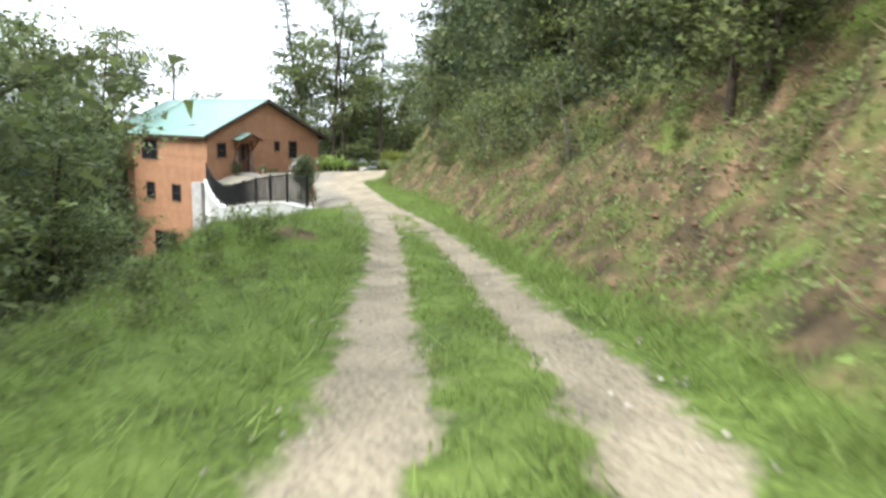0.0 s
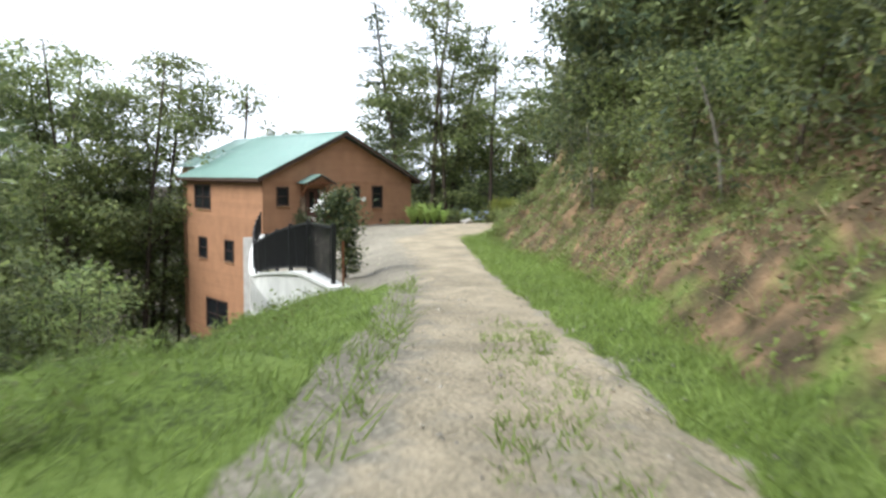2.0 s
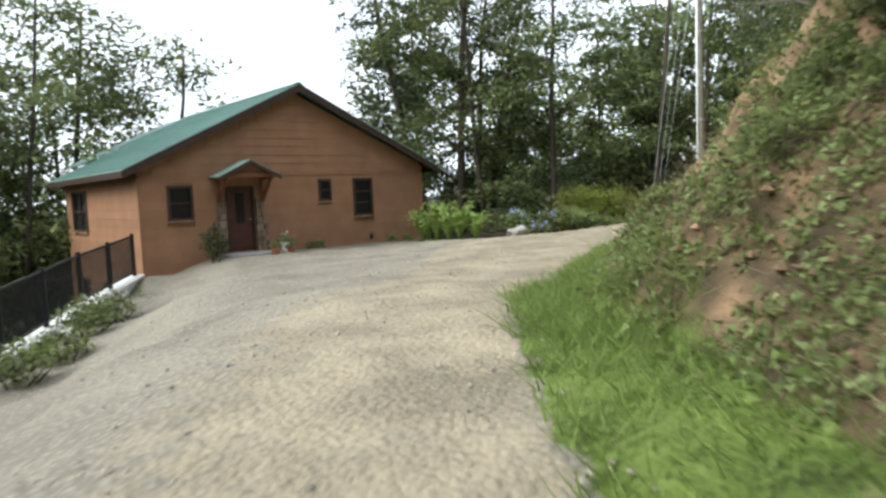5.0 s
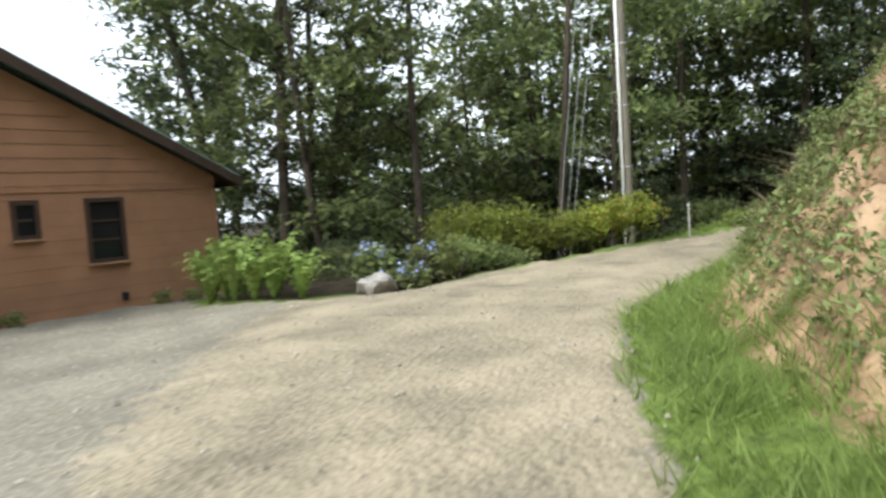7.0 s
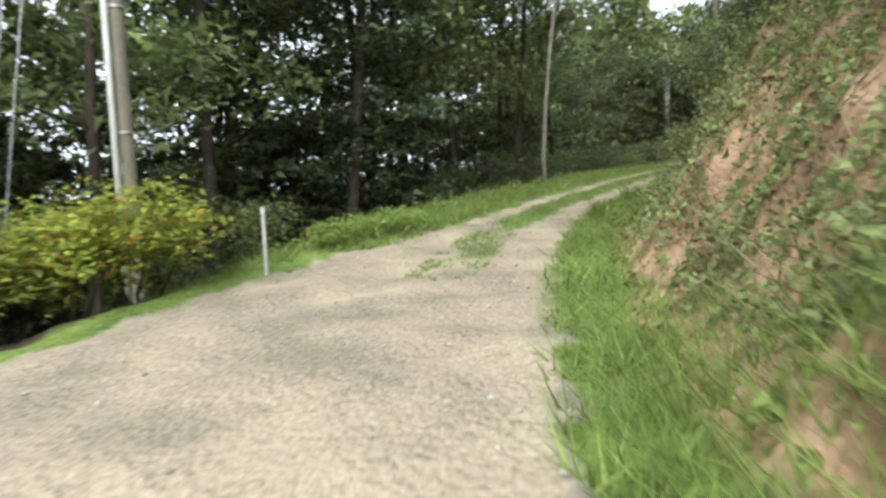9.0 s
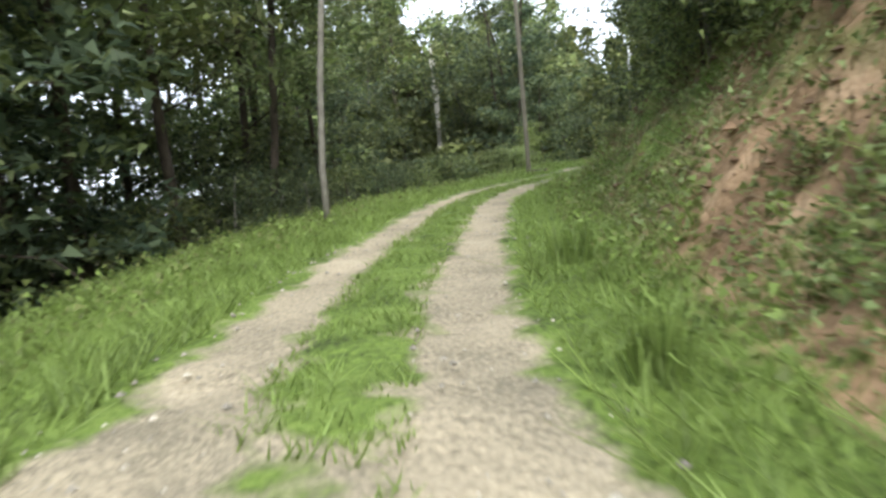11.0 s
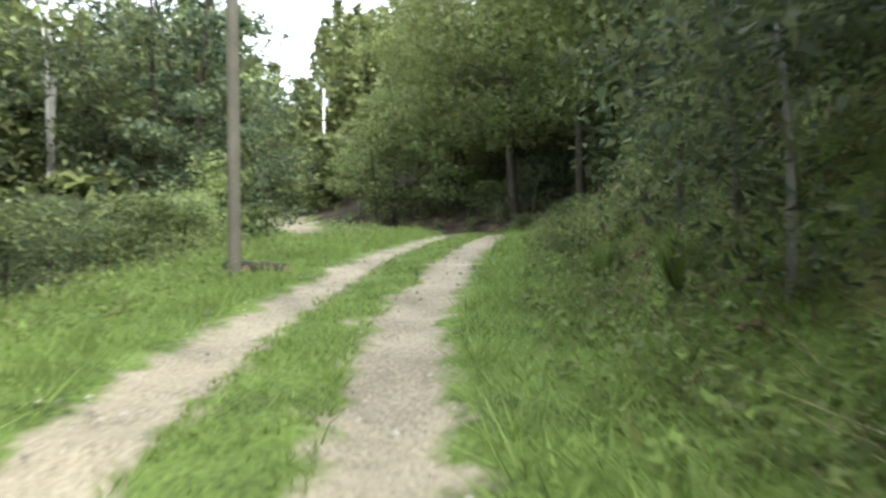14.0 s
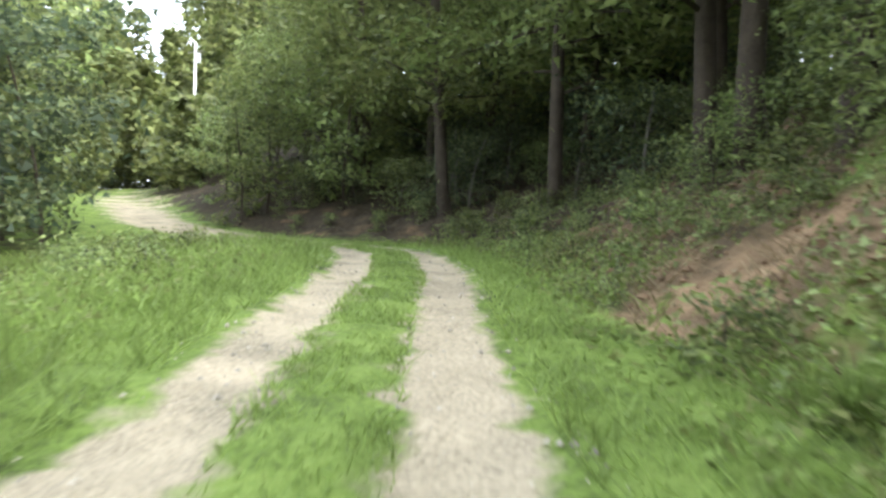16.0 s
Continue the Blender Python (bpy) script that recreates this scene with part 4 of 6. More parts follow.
def height_cap(x, y):
    """How high a crown may reach so that the pole on the far hillside stays in sight from the upper road."""
    cap = 1e3
    for ex, ey, ez in ((22, -14, 2.0), (27, -17, 2.3), (29.1, -18.7, 2.5), (31.4, -20.4, 2.7), (36.2, -27, 3.3)):
        ux, uy = 97 - ex, -73.4 - ey
        far = math.hypot(ux, uy)
        go = ((x - ex) * ux + (y - ey) * uy) / far
        off = abs((x - ex) * uy - (y - ey) * ux) / far
        wide = math.degrees(math.atan2(off, max(go, 0.1)))
        if 12 < go < far + 6 and wide < 6:
            cap = min(cap, ez + go * (0.135 + 0.022 * max(0, wide - 1.5)))
        if ex > 30:
            continue
        ux, uy = 60.3 - ex, -29.8 - ey
        far = math.hypot(ux, uy)
        go, off = ((x - ex) * ux + (y - ey) * uy) / far, abs((x - ex) * uy - (y - ey) * ux) / far
        if 4 < go < far - 1 and off < 4.0:
            cap = min(cap, ez + go * 0.07)
    return cap


for key in ("shrub_a", "shrub_b", "shrub_c", "low_a", "low_b"):
    tagged(TREES[key][0], category="shrub", group="shrubs of the verge and wood edge")


def scatter(x0, x1, y0, y1, gap, seed, keep):
    """Places about gap apart in a rectangle, as far as keep(x, y, d, s, py) allows: rows of x, y, z."""
    rng = np.random.default_rng(seed)
    gx, gy = np.meshgrid(np.arange(x0, x1, gap), np.arange(y0, y1, gap))
    x = gx.ravel() + rng.uniform(-0.42, 0.42, gx.size) * gap
    y = gy.ravel() + rng.uniform(-0.42, 0.42, gx.size) * gap
    z, d, s, py = lay_of_land(x, y)
    ok = keep(x, y, d, s, py)
    return np.stack([x, y, z, d, s], 1)[ok]


def beyond_sight(x, y, clear=1.0):
    """Left of the lines of sight from the lower road to the house, with that much room."""
    ok = np.ones(np.shape(x), bool)
    for ex, ey, angle in ((-31.6, -43.2, 61.5), (-26.2, -38.4, 65), (-21.2, -34.1, 68.5), (-16.8, -29.8, 73), (-12, -24.7, 82)):
        far = np.hypot(x - ex, y - ey)
        ok &= (np.degrees(np.arctan2(y - ey, x - ex)) > angle + np.degrees(np.arctan2(clear, far))) | ((x < ex) & (y < ey))
    return ok


def in_house(x, y, margin=2.2):
    return (x > HX0 - margin) & (x < HX1 + margin) & (y > -margin) & (y < HD + margin)


def wood(places, keys, seed, low=0.8, high=1.2):
    rng = np.random.default_rng(seed)
    for x, y, z, d, s in places:
        plant(keys[rng.integers(len(keys))], x, y, z - 0.15, rng.uniform(low, high), rng.uniform(0, 6.28))


def bearing(x, y):
    """The direction from the end of the walk, in degrees from +x."""
    return np.degrees(np.arctan2(y + 27.0, x - 36.2))


# behind the house and the hedge
wood(scatter(8, 17, -3.0, 8, 3.0, 41, lambda x, y, d, s, py: (py > 2.6) & (y > -2.3) & (d < -6.5) & ~in_house(x, y)), ["conifer_a", "near_b", "near_b", "near_a"], 51, 0.85, 1.15)
wood(scatter(15, 34, -4, 16, 4.8, 42, lambda x, y, d, s, py: (py > 3) & (d < -9) & ~((x < 17) & (y < 8))), ["mid_a", "mid_b", "conifer_b"], 52, 0.85, 1.15)
back = np.random.default_rng(53)
for x, y, z, d, s in scatter(-10, 2, 13, 24, 3.6, 43, lambda x, y, d, s, py: ~in_house(x, y, 2.5)):
    plant(("near_b", "near_a", "mid_c")[back.integers(3)], x, y, z - 0.15, (back.uniform(6.5, 10.0) - z) / 15.5, back.uniform(0, 6.28))
# downhill on the left of the lower road
wood(scatter(-42, -6, -36, 14, 3.7, 44, lambda x, y, d, s, py: beyond_sight(x, y, 5.4) & (np.hypot(x + 30.8, y + 29.6) > 1.5) & (d < -7.0) & (d > -16) & (s > 6)), ["mid_c", "conifer_a", "near_c", "near_a"], 54, 0.95, 1.3)
wood(scatter(-50, -4, -32, 24, 6.0, 45, lambda x, y, d, s, py: beyond_sight(x, y, 4.3) & (d < -15) & (d > -40) & ~in_house(x, y, 4) & ~((x > -19) & (y > -9) & (y < 18))), ["far_c", "mid_a", "far_c"], 55, 1.2, 1.6)
wood(scatter(-44, -8, -34, 10, 3.6, 67, lambda x, y, d, s, py: beyond_sight(x, y, 1.8) & (d < -8) & (d > -22) & (s > 8)), ["far_c", "mid_c"], 67, 0.3, 0.5)
wood(scatter(-21, -7, -22, 4, 2.7, 69, lambda x, y, d, s, py: beyond_sight(x, y, 1.6) & (d < -7)), ["far_c", "mid_c"], 69, 0.45, 0.75)
for key, x, y, size in (("conifer_a", -29.3, -28.3, 0.95), ("near_a", -23.9, -22.4, 0.85), ("near_c", -21.6, -19.2, 1.1), ("conifer_a", -26.8, -25.6, 0.8), ("near_a", -19.4, -14.6, 0.8), ("near_c", -24.5, -25.6, 0.6)):
    plant(key, x, y, ground_z(x, y) - 0.15, size, x)
# valley side of the upper road
for key, x, y, size in (("near_a", 52.4, -30.6, 0.95), ("conifer_a", 50.2, -27.6, 0.95), ("conifer_b", 52.6, -31.8, 0.85), ("near_a", 55.5, -33.2, 0.8)):
    plant(key, x, y, ground_z(x, y) - 0.15, size, x)
wood(scatter(15, 46, -32, 2, 3.4, 46, lambda x, y, d, s, py: (d < -6.0) & (d > -11) & (s > S_YARD1 + 1) & (s < S_BEND - 18) & (py > 3.5) & (np.hypot(x - 28.8, y + 14.65) > 2)), ["near_b", "near_b", "near_a", "near_b", "conifer_a"], 56, 0.85, 1.15)
wood(scatter(17, 56, -28, 10, 5.6, 47, lambda x, y, d, s, py: (d < -10) & (d > -20) & (s > S_YARD1 + 1) & (s < S_BEND - 6) & (py > 5) & (bearing(x, y) > -22)), ["mid_b", "mid_a", "conifer_b", "mid_b", "dark_c"], 57, 0.85, 1.1)
# the wooded slope above the cut bank
# dark_c trees here darken the bank's top, where shade should fall
wood(scatter(-40, -12, -58, -32, 2.4, 90, lambda x, y, d, s, py: (d > 4.7) & (d < 7.2) & (s > 33) & (s < S_YARD0 - 2)), ["near_c", "dark_c", "dark_c"], 90, 0.45, 0.75)
wood(scatter(-40, -12, -58, -32, 3.6, 91, lambda x, y, d, s, py: (d > 6.0) & (d < 9.0) & (s > 31) & (s < S_YARD0 + 8)), ["canopy", "conifer_a"], 91, 0.65, 0.9)
wood(scatter(-26, 4, -44, -16, 2.3, 66, lambda x, y, d, s, py: (d > 4.5) & (d < 7.6) & (s > S_YARD0 - 9) & (s < S_HOUSE + 7)), ["near_c", "dark_c", "dark_c"], 66, 0.55, 0.82)
wood(scatter(-8, 16, -28, -14, 3.0, 95, lambda x, y, d, s, py: (d > 5.4) & (d < 8.2) & (s > S_HOUSE + 2) & (s < S_YARD1 - 3)), ["near_c", "canopy", "dark_c"], 95, 0.55, 0.8)
wood(scatter(20, 40, -34, -16, 1.9, 96, lambda x, y, d, s, py: (d > 3.5) & (d < 5.6) & (s > S_GRASSY - 1) & (s < S_GRASSY + 13)), ["dark_c", "mid_c"], 96, 0.24, 0.42)
wood(scatter(-24, 4, -46, -18, 4.2, 73, lambda x, y, d, s, py: (d > 6.2) & (d < 9.5) & (s > S_YARD0 - 8) & (s < S_HOUSE + 4)), ["canopy"], 76, 0.6, 0.85)
wood(scatter(18, 46, -46, -18, 4.2, 75, lambda x, y, d, s, py: (d > 5.6) & (d < 9.5) & (s > S_GRASSY - 6) & (s < S_BEND - 20)), ["canopy"], 77, 0.65, 0.95)
wood(scatter(18, 46, -46, -18, 4.4, 75, lambda x, y, d, s, py: (d > 7.2) & (d < 9.5) & (s > S_BEND - 20) & (s < S_BEND - 8)), ["near_c", "dark_c"], 78, 0.55, 0.8)
wood(scatter(-46, 48, -62, -14, 3.3, 48, lambda x, y, d, s, py: (d > np.where(s > S_GRASSY - 6, 8.0, 6.8)) & (d < 12) & (s > 10) & (s < S_BEND + 2)), ["near_c", "mid_c", "near_c", "mid_c"], 58, 0.7, 0.95)
wood(scatter(-2, 26, -24, -12, 2.3, 68, lambda x, y, d, s, py: (d > 4.7) & (d < 8.6) & (s > S_HOUSE - 2) & (s < S_GRASSY + 2)), ["mid_c", "near_c", "mid_c"], 68, 0.4, 0.65)
# dark hemlocks added to make the sunny crest look shaded
wood(scatter(-26, 2, -44, -18, 3.4, 70, lambda x, y, d, s, py: (d > 6.4) & (d < 8.8) & (s > S_YARD0 - 7) & (s < S_HOUSE + 4)), ["conifer_a"], 70, 0.6, 0.8)
# the dark wood round the bend ahead
wood(scatter(38, 62, -64, -36, 3.2, 50, lambda x, y, d, s, py: (d > 8.5) & (d < 17) & (s > S_BEND - 4) & (s < S_BEND + 26) & (bearing(x, y) < -46)), ["near_a", "near_c", "conifer_a", "near_c"], 60, 0.85, 1.15)
wood(scatter(36, 64, -60, -34, 3.3, 52, lambda x, y, d, s, py: (d > 4.6) & (d < 8.8) & (s > S_BEND - 9) & (s < S_BEND + 26)), ["canopy"], 72, 0.85, 1.1)
wood(scatter(50, 62, -46, -18, 4.6, 51, lambda x, y, d, s, py: (d < -5) & (s > S_BEND - 6) & (bearing(x, y) > -29)), ["dark_c"], 61, 0.9, 1.2)
wood(scatter(62, 84, -46, -18, 5.0, 51, lambda x, y, d, s, py: (d < -5) & (bearing(x, y) > -29)), ["far_c", "mid_a", "far_c"], 61, 0.95, 1.25)
# leafy undergrowth that closes the wood's lower edge on the valley side
wood(scatter(16, 60, -30, 6, 3.8, 62, lambda x, y, d, s, py: (d < -10.5) & (d > -15) & (s > S_YARD1 + 1) & (s < S_BEND - 8) & (bearing(x, y) > -20)), ["dark_c"], 62, 0.55, 0.85)
wood(scatter(12, 48, -30, 0, 2.6, 74, lambda x, y, d, s, py: (d < -5.6) & (d > -9) & (s > S_YARD1 + 2) & (s < S_BEND - 14) & (py > 3) & (np.hypot(x - 28.8, y + 14.65) > 1.5)), ["dark_c"], 75, 0.2, 0.34)
# bushy hillside above the far road
wood(scatter(46, 96, -84, -40, 3.8, 64, lambda x, y, d, s, py: (d > 2.6) & (d < 9) & (s > S_BEND + 2) & (s < S_BEND + 52) & (bearing(x, y) > -50)), ["far_c"], 64, 0.4, 0.75)
wood(scatter(48, 100, -90, -40, 5.6, 65, lambda x, y, d, s, py: (d > 9) & (d < 22) & (s > S_BEND + 2) & (s < S_BEND + 52) & (bearing(x, y) > -50)), ["mid_a", "far_c"], 65, 0.8, 1.1)


def far_wood():
    """The wooded hillside across the bend and the rim of the valley, as one mass of leaves."""
    rng = np.random.default_rng(77)
    rows = np.vstack([
        scatter(48, 135, -125, -40, 4.6, 71, lambda x, y, d, s, py: (d > 20) & (s > S_BEND + 1) & (bearing(x, y) > -50) & (d < 55)),
        scatter(-46, 48, -70, -18, 5.5, 76, lambda x, y, d, s, py: (d > 12) & (d < 26) & (s > 14) & (s < S_BEND)),
        scatter(80, 101, -84, -56, 3.0, 79, lambda x, y, d, s, py: (d > 2.5) & (d < 20)),
        scatter(36, 72, -86, -46, 4.0, 69, lambda x, y, d, s, py: (d > 12) & (bearing(x, y) < -44) & (s > S_BEND - 12)),
        scatter(104, 150, -115, -25, 5.2, 75, lambda x, y, d, s, py: bearing(x, y) > -50),
        scatter(58, 104, -64, -18, 5.0, 78, lambda x, y, d, s, py: (d < -5) & (d > -24) & (bearing(x, y) > -31)),
        scatter(26, 70, 8, 30, 7.0, 74, lambda x, y, d, s, py: d < -22),
        scatter(-95, -10, -30, 50, 7.5, 73, lambda x, y, d, s, py: (d < -34) & ((y > 24) | (x < -42))),
    ])
    centres, sizes = [], []
    for x, y, z, d, s in rows:
        h = rng.uniform(10, 16) if x > 0 else rng.uniform(13, 20)
        h = 14 if 79 < x < 102 and 0 < d < 20 else h * 1.6 if x > 103 else h * 0.55 if x > 57 and d < 0 else h
        h = min(h, max(3, height_cap(x, y) - z))
        n = 720 if x > 103 else 480 if x > 0 else 800
        tilt = rng.random(n) ** 0.7
        r = 2.6 * np.sin(np.pi * (0.12 + 0.86 * tilt)) ** 0.7 * np.sqrt(rng.random(n))
        a = rng.uniform(0, 6.283, n) + np.floor(tilt * 6)
        lump = 0.55 * np.sin(3 * a + 7 * tilt + x)
        centres.append(np.stack([x + (r + lump * 0.5) * np.cos(a), y + (r + lump * 0.5) * np.sin(a), z + h * (0.02 + 0.98 * tilt)], 1))
        sizes.append(rng.uniform(0.45, 0.9, n) * (1.3 if x > 103 else 1 if x > 0 else 0.6))
    # The large share of light leaves stands in for sky light and haze.
    return leaf_mesh("far_wood", np.vstack(centres), np.concatenate(sizes), rng, BROAD, 0.3, 0.7, 0.6, 0.6, 3)


tagged(new("far_wood", far_wood()), "mass of broadleaf trees on the far hillside", "woodland", kind="stuff")


# ---- undergrowth and grass ----
S0 = 17.0
M_SLAB = material("bank_slabs", (0.38, 0.25, 0.15), 0.95, noise_scale=5, dark=0.5, island=0.4)
M_CLOD = material("bank_clods", (0.2, 0.13, 0.08), 0.95, noise_scale=6, dark=0.5, island=0.35)


def edge_shrubs(places, keys, seed, low, high):
    rng = np.random.default_rng(seed)
    for x, y, z, d, s in places:
        plant(keys[rng.integers(len(keys))], x, y, z - 0.1, min(rng.uniform(low, high), 0.42 + 0.35 * max(0, abs(d) - 2.4)), rng.uniform(0, 6.28))


edge_shrubs(scatter(-30, 22, -46, -12, 1.5, 80, lambda x, y, d, s, py: (d > 3.3) & (d < 5.4) & (s > S0) & (s < S_GRASSY - 4)), ["low_b", "low_b", "low_a"], 90, 0.16, 0.36)
edge_shrubs(scatter(-24, 0, -40, -18, 1.4, 89, lambda x, y, d, s, py: (d > 3.3) & (d < 5.4) & (s > S_YARD0 - 9) & (s < S_HOUSE + 3)), ["shrub_a", "shrub_c", "shrub_a"], 99, 0.5, 0.9)
edge_shrubs(scatter(-46, 46, -60, -14, 2.0, 81, lambda x, y, d, s, py: (d > 5.2) & (d < 7.8) & (s > 10) & (s < S_GRASSY)), ["shrub_a", "shrub_c", "shrub_a", "shrub_c"], 91, 0.65, 1.15)
edge_shrubs(scatter(18, 48, -44, -14, 1.4, 82, lambda x, y, d, s, py: (d > 2.75) & (d < 6.4) & (np.hypot(x - 37.8, y + 33.2) > 1.2) & (s > S_GRASSY - 5) & (s < S_BEND - 3) & ((s < S_BEND - 18) | (d > 4.6))), ["shrub_a", "shrub_a", "shrub_b", "shrub_c"], 92, 0.55, 1.05)
edge_shrubs(scatter(38, 56, -46, -28, 1.1, 94, lambda x, y, d, s, py: (d < -2.7) & (d > -6.5) & (s > S_BEND - 9) & (s < S_BEND + 2)), ["low_b"], 102, 0.22, 0.4)
edge_shrubs(scatter(32, 50, -46, -24, 1.0, 93, lambda x, y, d, s, py: (d > 1.9) & (d < 6.0) & (np.hypot(x - 37.8, y + 33.2) > 1.1) & (s > S_BEND - 19) & (s < S_BEND + 3)), ["low_a", "low_b", "low_b"], 101, 0.16, 0.38)
edge_shrubs(scatter(-10, 26, -28, -12, 1.3, 79, lambda x, y, d, s, py: (d > 4.0) & (d < 5.4) & (s > S_HOUSE - 2) & (s < S_GRASSY - 4)), ["shrub_c", "shrub_a", "shrub_b"], 89, 0.35, 0.65)
edge_shrubs(scatter(14, 52, -34, -2, 1.9, 83, lambda x, y, d, s, py: (d < -4.8) & (d > -7.4) & (s > S_YARD1 + 3) & (s < S_BEND - 12) & (py > 2.5)), ["shrub_a", "shrub_c", "shrub_c", "shrub_a"], 93, 0.45, 0.8)
edge_shrubs(scatter(9, 18, -4.5, 4, 2.0, 84, lambda x, y, d, s, py: (py > 2.2) & (y > -3.4) & (py < 6) & (d < -4.5) & ~in_house(x, y, 1.0)), ["shrub_a", "shrub_c"], 94, 0.22, 0.4)
edge_shrubs(scatter(-36, -8, -38, -10, 2.3, 85, lambda x, y, d, s, py: (d < -5.2) & (d > -11) & beyond_sight(x, y, 1.9)), ["shrub_a", "shrub_b"], 95, 0.5, 0.9)
edge_shrubs(scatter(-26, -6, -32, -4, 2.1, 86, lambda x, y, d, s, py: (d < -5.0) & (d > -9) & ~beyond_sight(x, y) & (py > 1.5) & (x < -9)), ["low_b"], 96, 0.14, 0.26)
edge_shrubs(scatter(36, 52, -48, -22, 1.8, 87, lambda x, y, d, s, py: (d < -4.0) & (d > -9) & (s > S_BEND - 16) & (s < S_BEND - 2) & (bearing(x, y) > -30)), ["low_b"], 97, 0.25, 0.4)
edge_shrubs(scatter(-30, -18, -38, -28, 0.75, 77, lambda x, y, d, s, py: (d < -2.2 - 0.5 * ease(s, 45, 48)) & (d > -5.5) & (s < 47) & (np.hypot(x + 23.9, y + 34.0) > 0.6)), ["low_b", "low_b", "low_a"], 87, 0.11, 0.2)
edge_shrubs(scatter(-26, -4, -40, -20, 1.2, 78, lambda x, y, d, s, py: (d > 2.9) & (d < 3.8) & (s > S_YARD0 - 8) & (s < S_HOUSE + 3)), ["low_a", "low_b"], 88, 0.16, 0.32)
edge_shrubs(scatter(-8, 24, -28, -11, 1.05, 70, lambda x, y, d, s, py: (d > bank_foot(s) + 0.3) & (d < 4.8) & (s > S_HOUSE - 4) & (s < S_YARD1 + 6)), ["low_b", "low_b", "low_a"], 86, 0.1, 0.26)
edge_shrubs(scatter(18, 36, -30, -16, 1.6, 71, lambda x, y, d, s, py: (d > 4.0) & (d < 7.6) & (s > S_GRASSY - 2) & (s < S_GRASSY + 14)), ["shrub_c", "shrub_a"], 85, 0.7, 1.0)
edge_shrubs(scatter(40, 62, -62, -36, 1.9, 92, lambda x, y, d, s, py: (d > 4.6) & (d < 13) & (s > S_BEND - 4) & (s < S_BEND + 22) & (bearing(x, y) < -44)), ["shrub_c", "shrub_a", "shrub_c"], 100, 0.45, 0.85)
edge_shrubs(scatter(40, 60, -60, -36, 2.2, 88, lambda x, y, d, s, py: (d > 2.8) & (d < 5.0) & (s > S_BEND - 3) & (s < S_BEND + 20)), ["low_a", "low_a", "low_a"], 98, 0.2, 0.42)


def along_road(rng, count, s0, s1, d0, d1):
    """Random places beside the road: between s0 and s1 along it, d0 and d1 to its right."""
    k = np.searchsorted(ALONG, rng.uniform(s0, s1, count)).clip(1, len(LINE) - 2)
    off, slide = rng.uniform(d0, d1, count), rng.uniform(-0.3, 0.3, count)
    x = LINE[k, 0] + TANGENT[k, 1] * off + TANGENT[k, 0] * slide
    y = LINE[k, 1] - TANGENT[k, 0] * off + TANGENT[k, 1] * slide
    return (x, y, *lay_of_land(x, y))


def raw_mesh(name, verts, corners, mat):
    """A mesh of loose faces with that many corners each."""
    n = len(verts) // corners
    me = bpy.data.meshes.new(name)
    me.vertices.add(corners * n)
    me.vertices.foreach_set("co", verts.ravel().astype(np.float32))
    me.loops.add(corners * n)
    me.loops.foreach_set("vertex_index", np.arange(corners * n, dtype=np.int32))
    me.polygons.add(n)
    me.polygons.foreach_set("loop_start", np.arange(0, corners * n, corners, dtype=np.int32))
    me.materials.append(mat)
    me.update()
    me.validate()
    return me


def blades(name, mat, label, seed, areas, keep, low, high, width, lean=0.5, category="grass"):
    """Many single blades over the ground, where keep(x, y, d, s, py) allows: one object. areas: rows of count, s0, s1, d0, d1."""
    rng = np.random.default_rng(seed)
    parts = [along_road(rng, *a) for a in areas]
    x, y, z, d, s, py = (np.concatenate(c) for c in zip(*parts))
    ok = keep(x, y, d, s, py)
    x, y, z = x[ok], y[ok], z[ok] - 0.02
    n = len(x)
    h = rng.uniform(low, high, n) * (1 + 0.45 * waves(x, y, 1.6, seed)).clip(0.3, 1.7)
    a = rng.uniform(0, 6.283, n)
    lx, ly = rng.normal(size=n) * lean * h, rng.normal(size=n) * lean * h
    w = width * rng.uniform(0.6, 1.4, n) / 2
    base = np.stack([x, y, z], 1)
    across = np.stack([np.cos(a) * w, np.sin(a) * w, 0 * w], 1)
    verts = np.stack([base - across, base + across, base + np.stack([lx, ly, h], 1)], 1).reshape(-1, 3)
    return tagged(new(name, raw_mesh(name, verts, 3, mat)), label, category, kind="stuff")


def weeds(name, mats, share, label, seed, areas, keep, height, size, category="weeds"):
    """Low leafy weeds in patches over the ground: one object."""
    rng = np.random.default_rng(seed)
    parts = [along_road(rng, *a) for a in areas]
    x, y, z, d, s, py = (np.concatenate(c) for c in zip(*parts))
    patch = waves(x, y, 1.3, seed) + 0.6 * waves(x, y, 0.5, seed + 1)
    ok = keep(x, y, d, s, py, patch)
    c = np.stack([x, y, z + rng.random(len(x)) ** 1.5 * height * (0.7 + 0.45 * patch).clip(0.1, 1.6)], 1)[ok]
    return tagged(new(name, leaf_mesh(name, c, rng.uniform(0.5, 1.4, len(c)) * size, rng, mats, 0.2, 0.6, share, 0.8, 3)), label, category, kind="stuff")


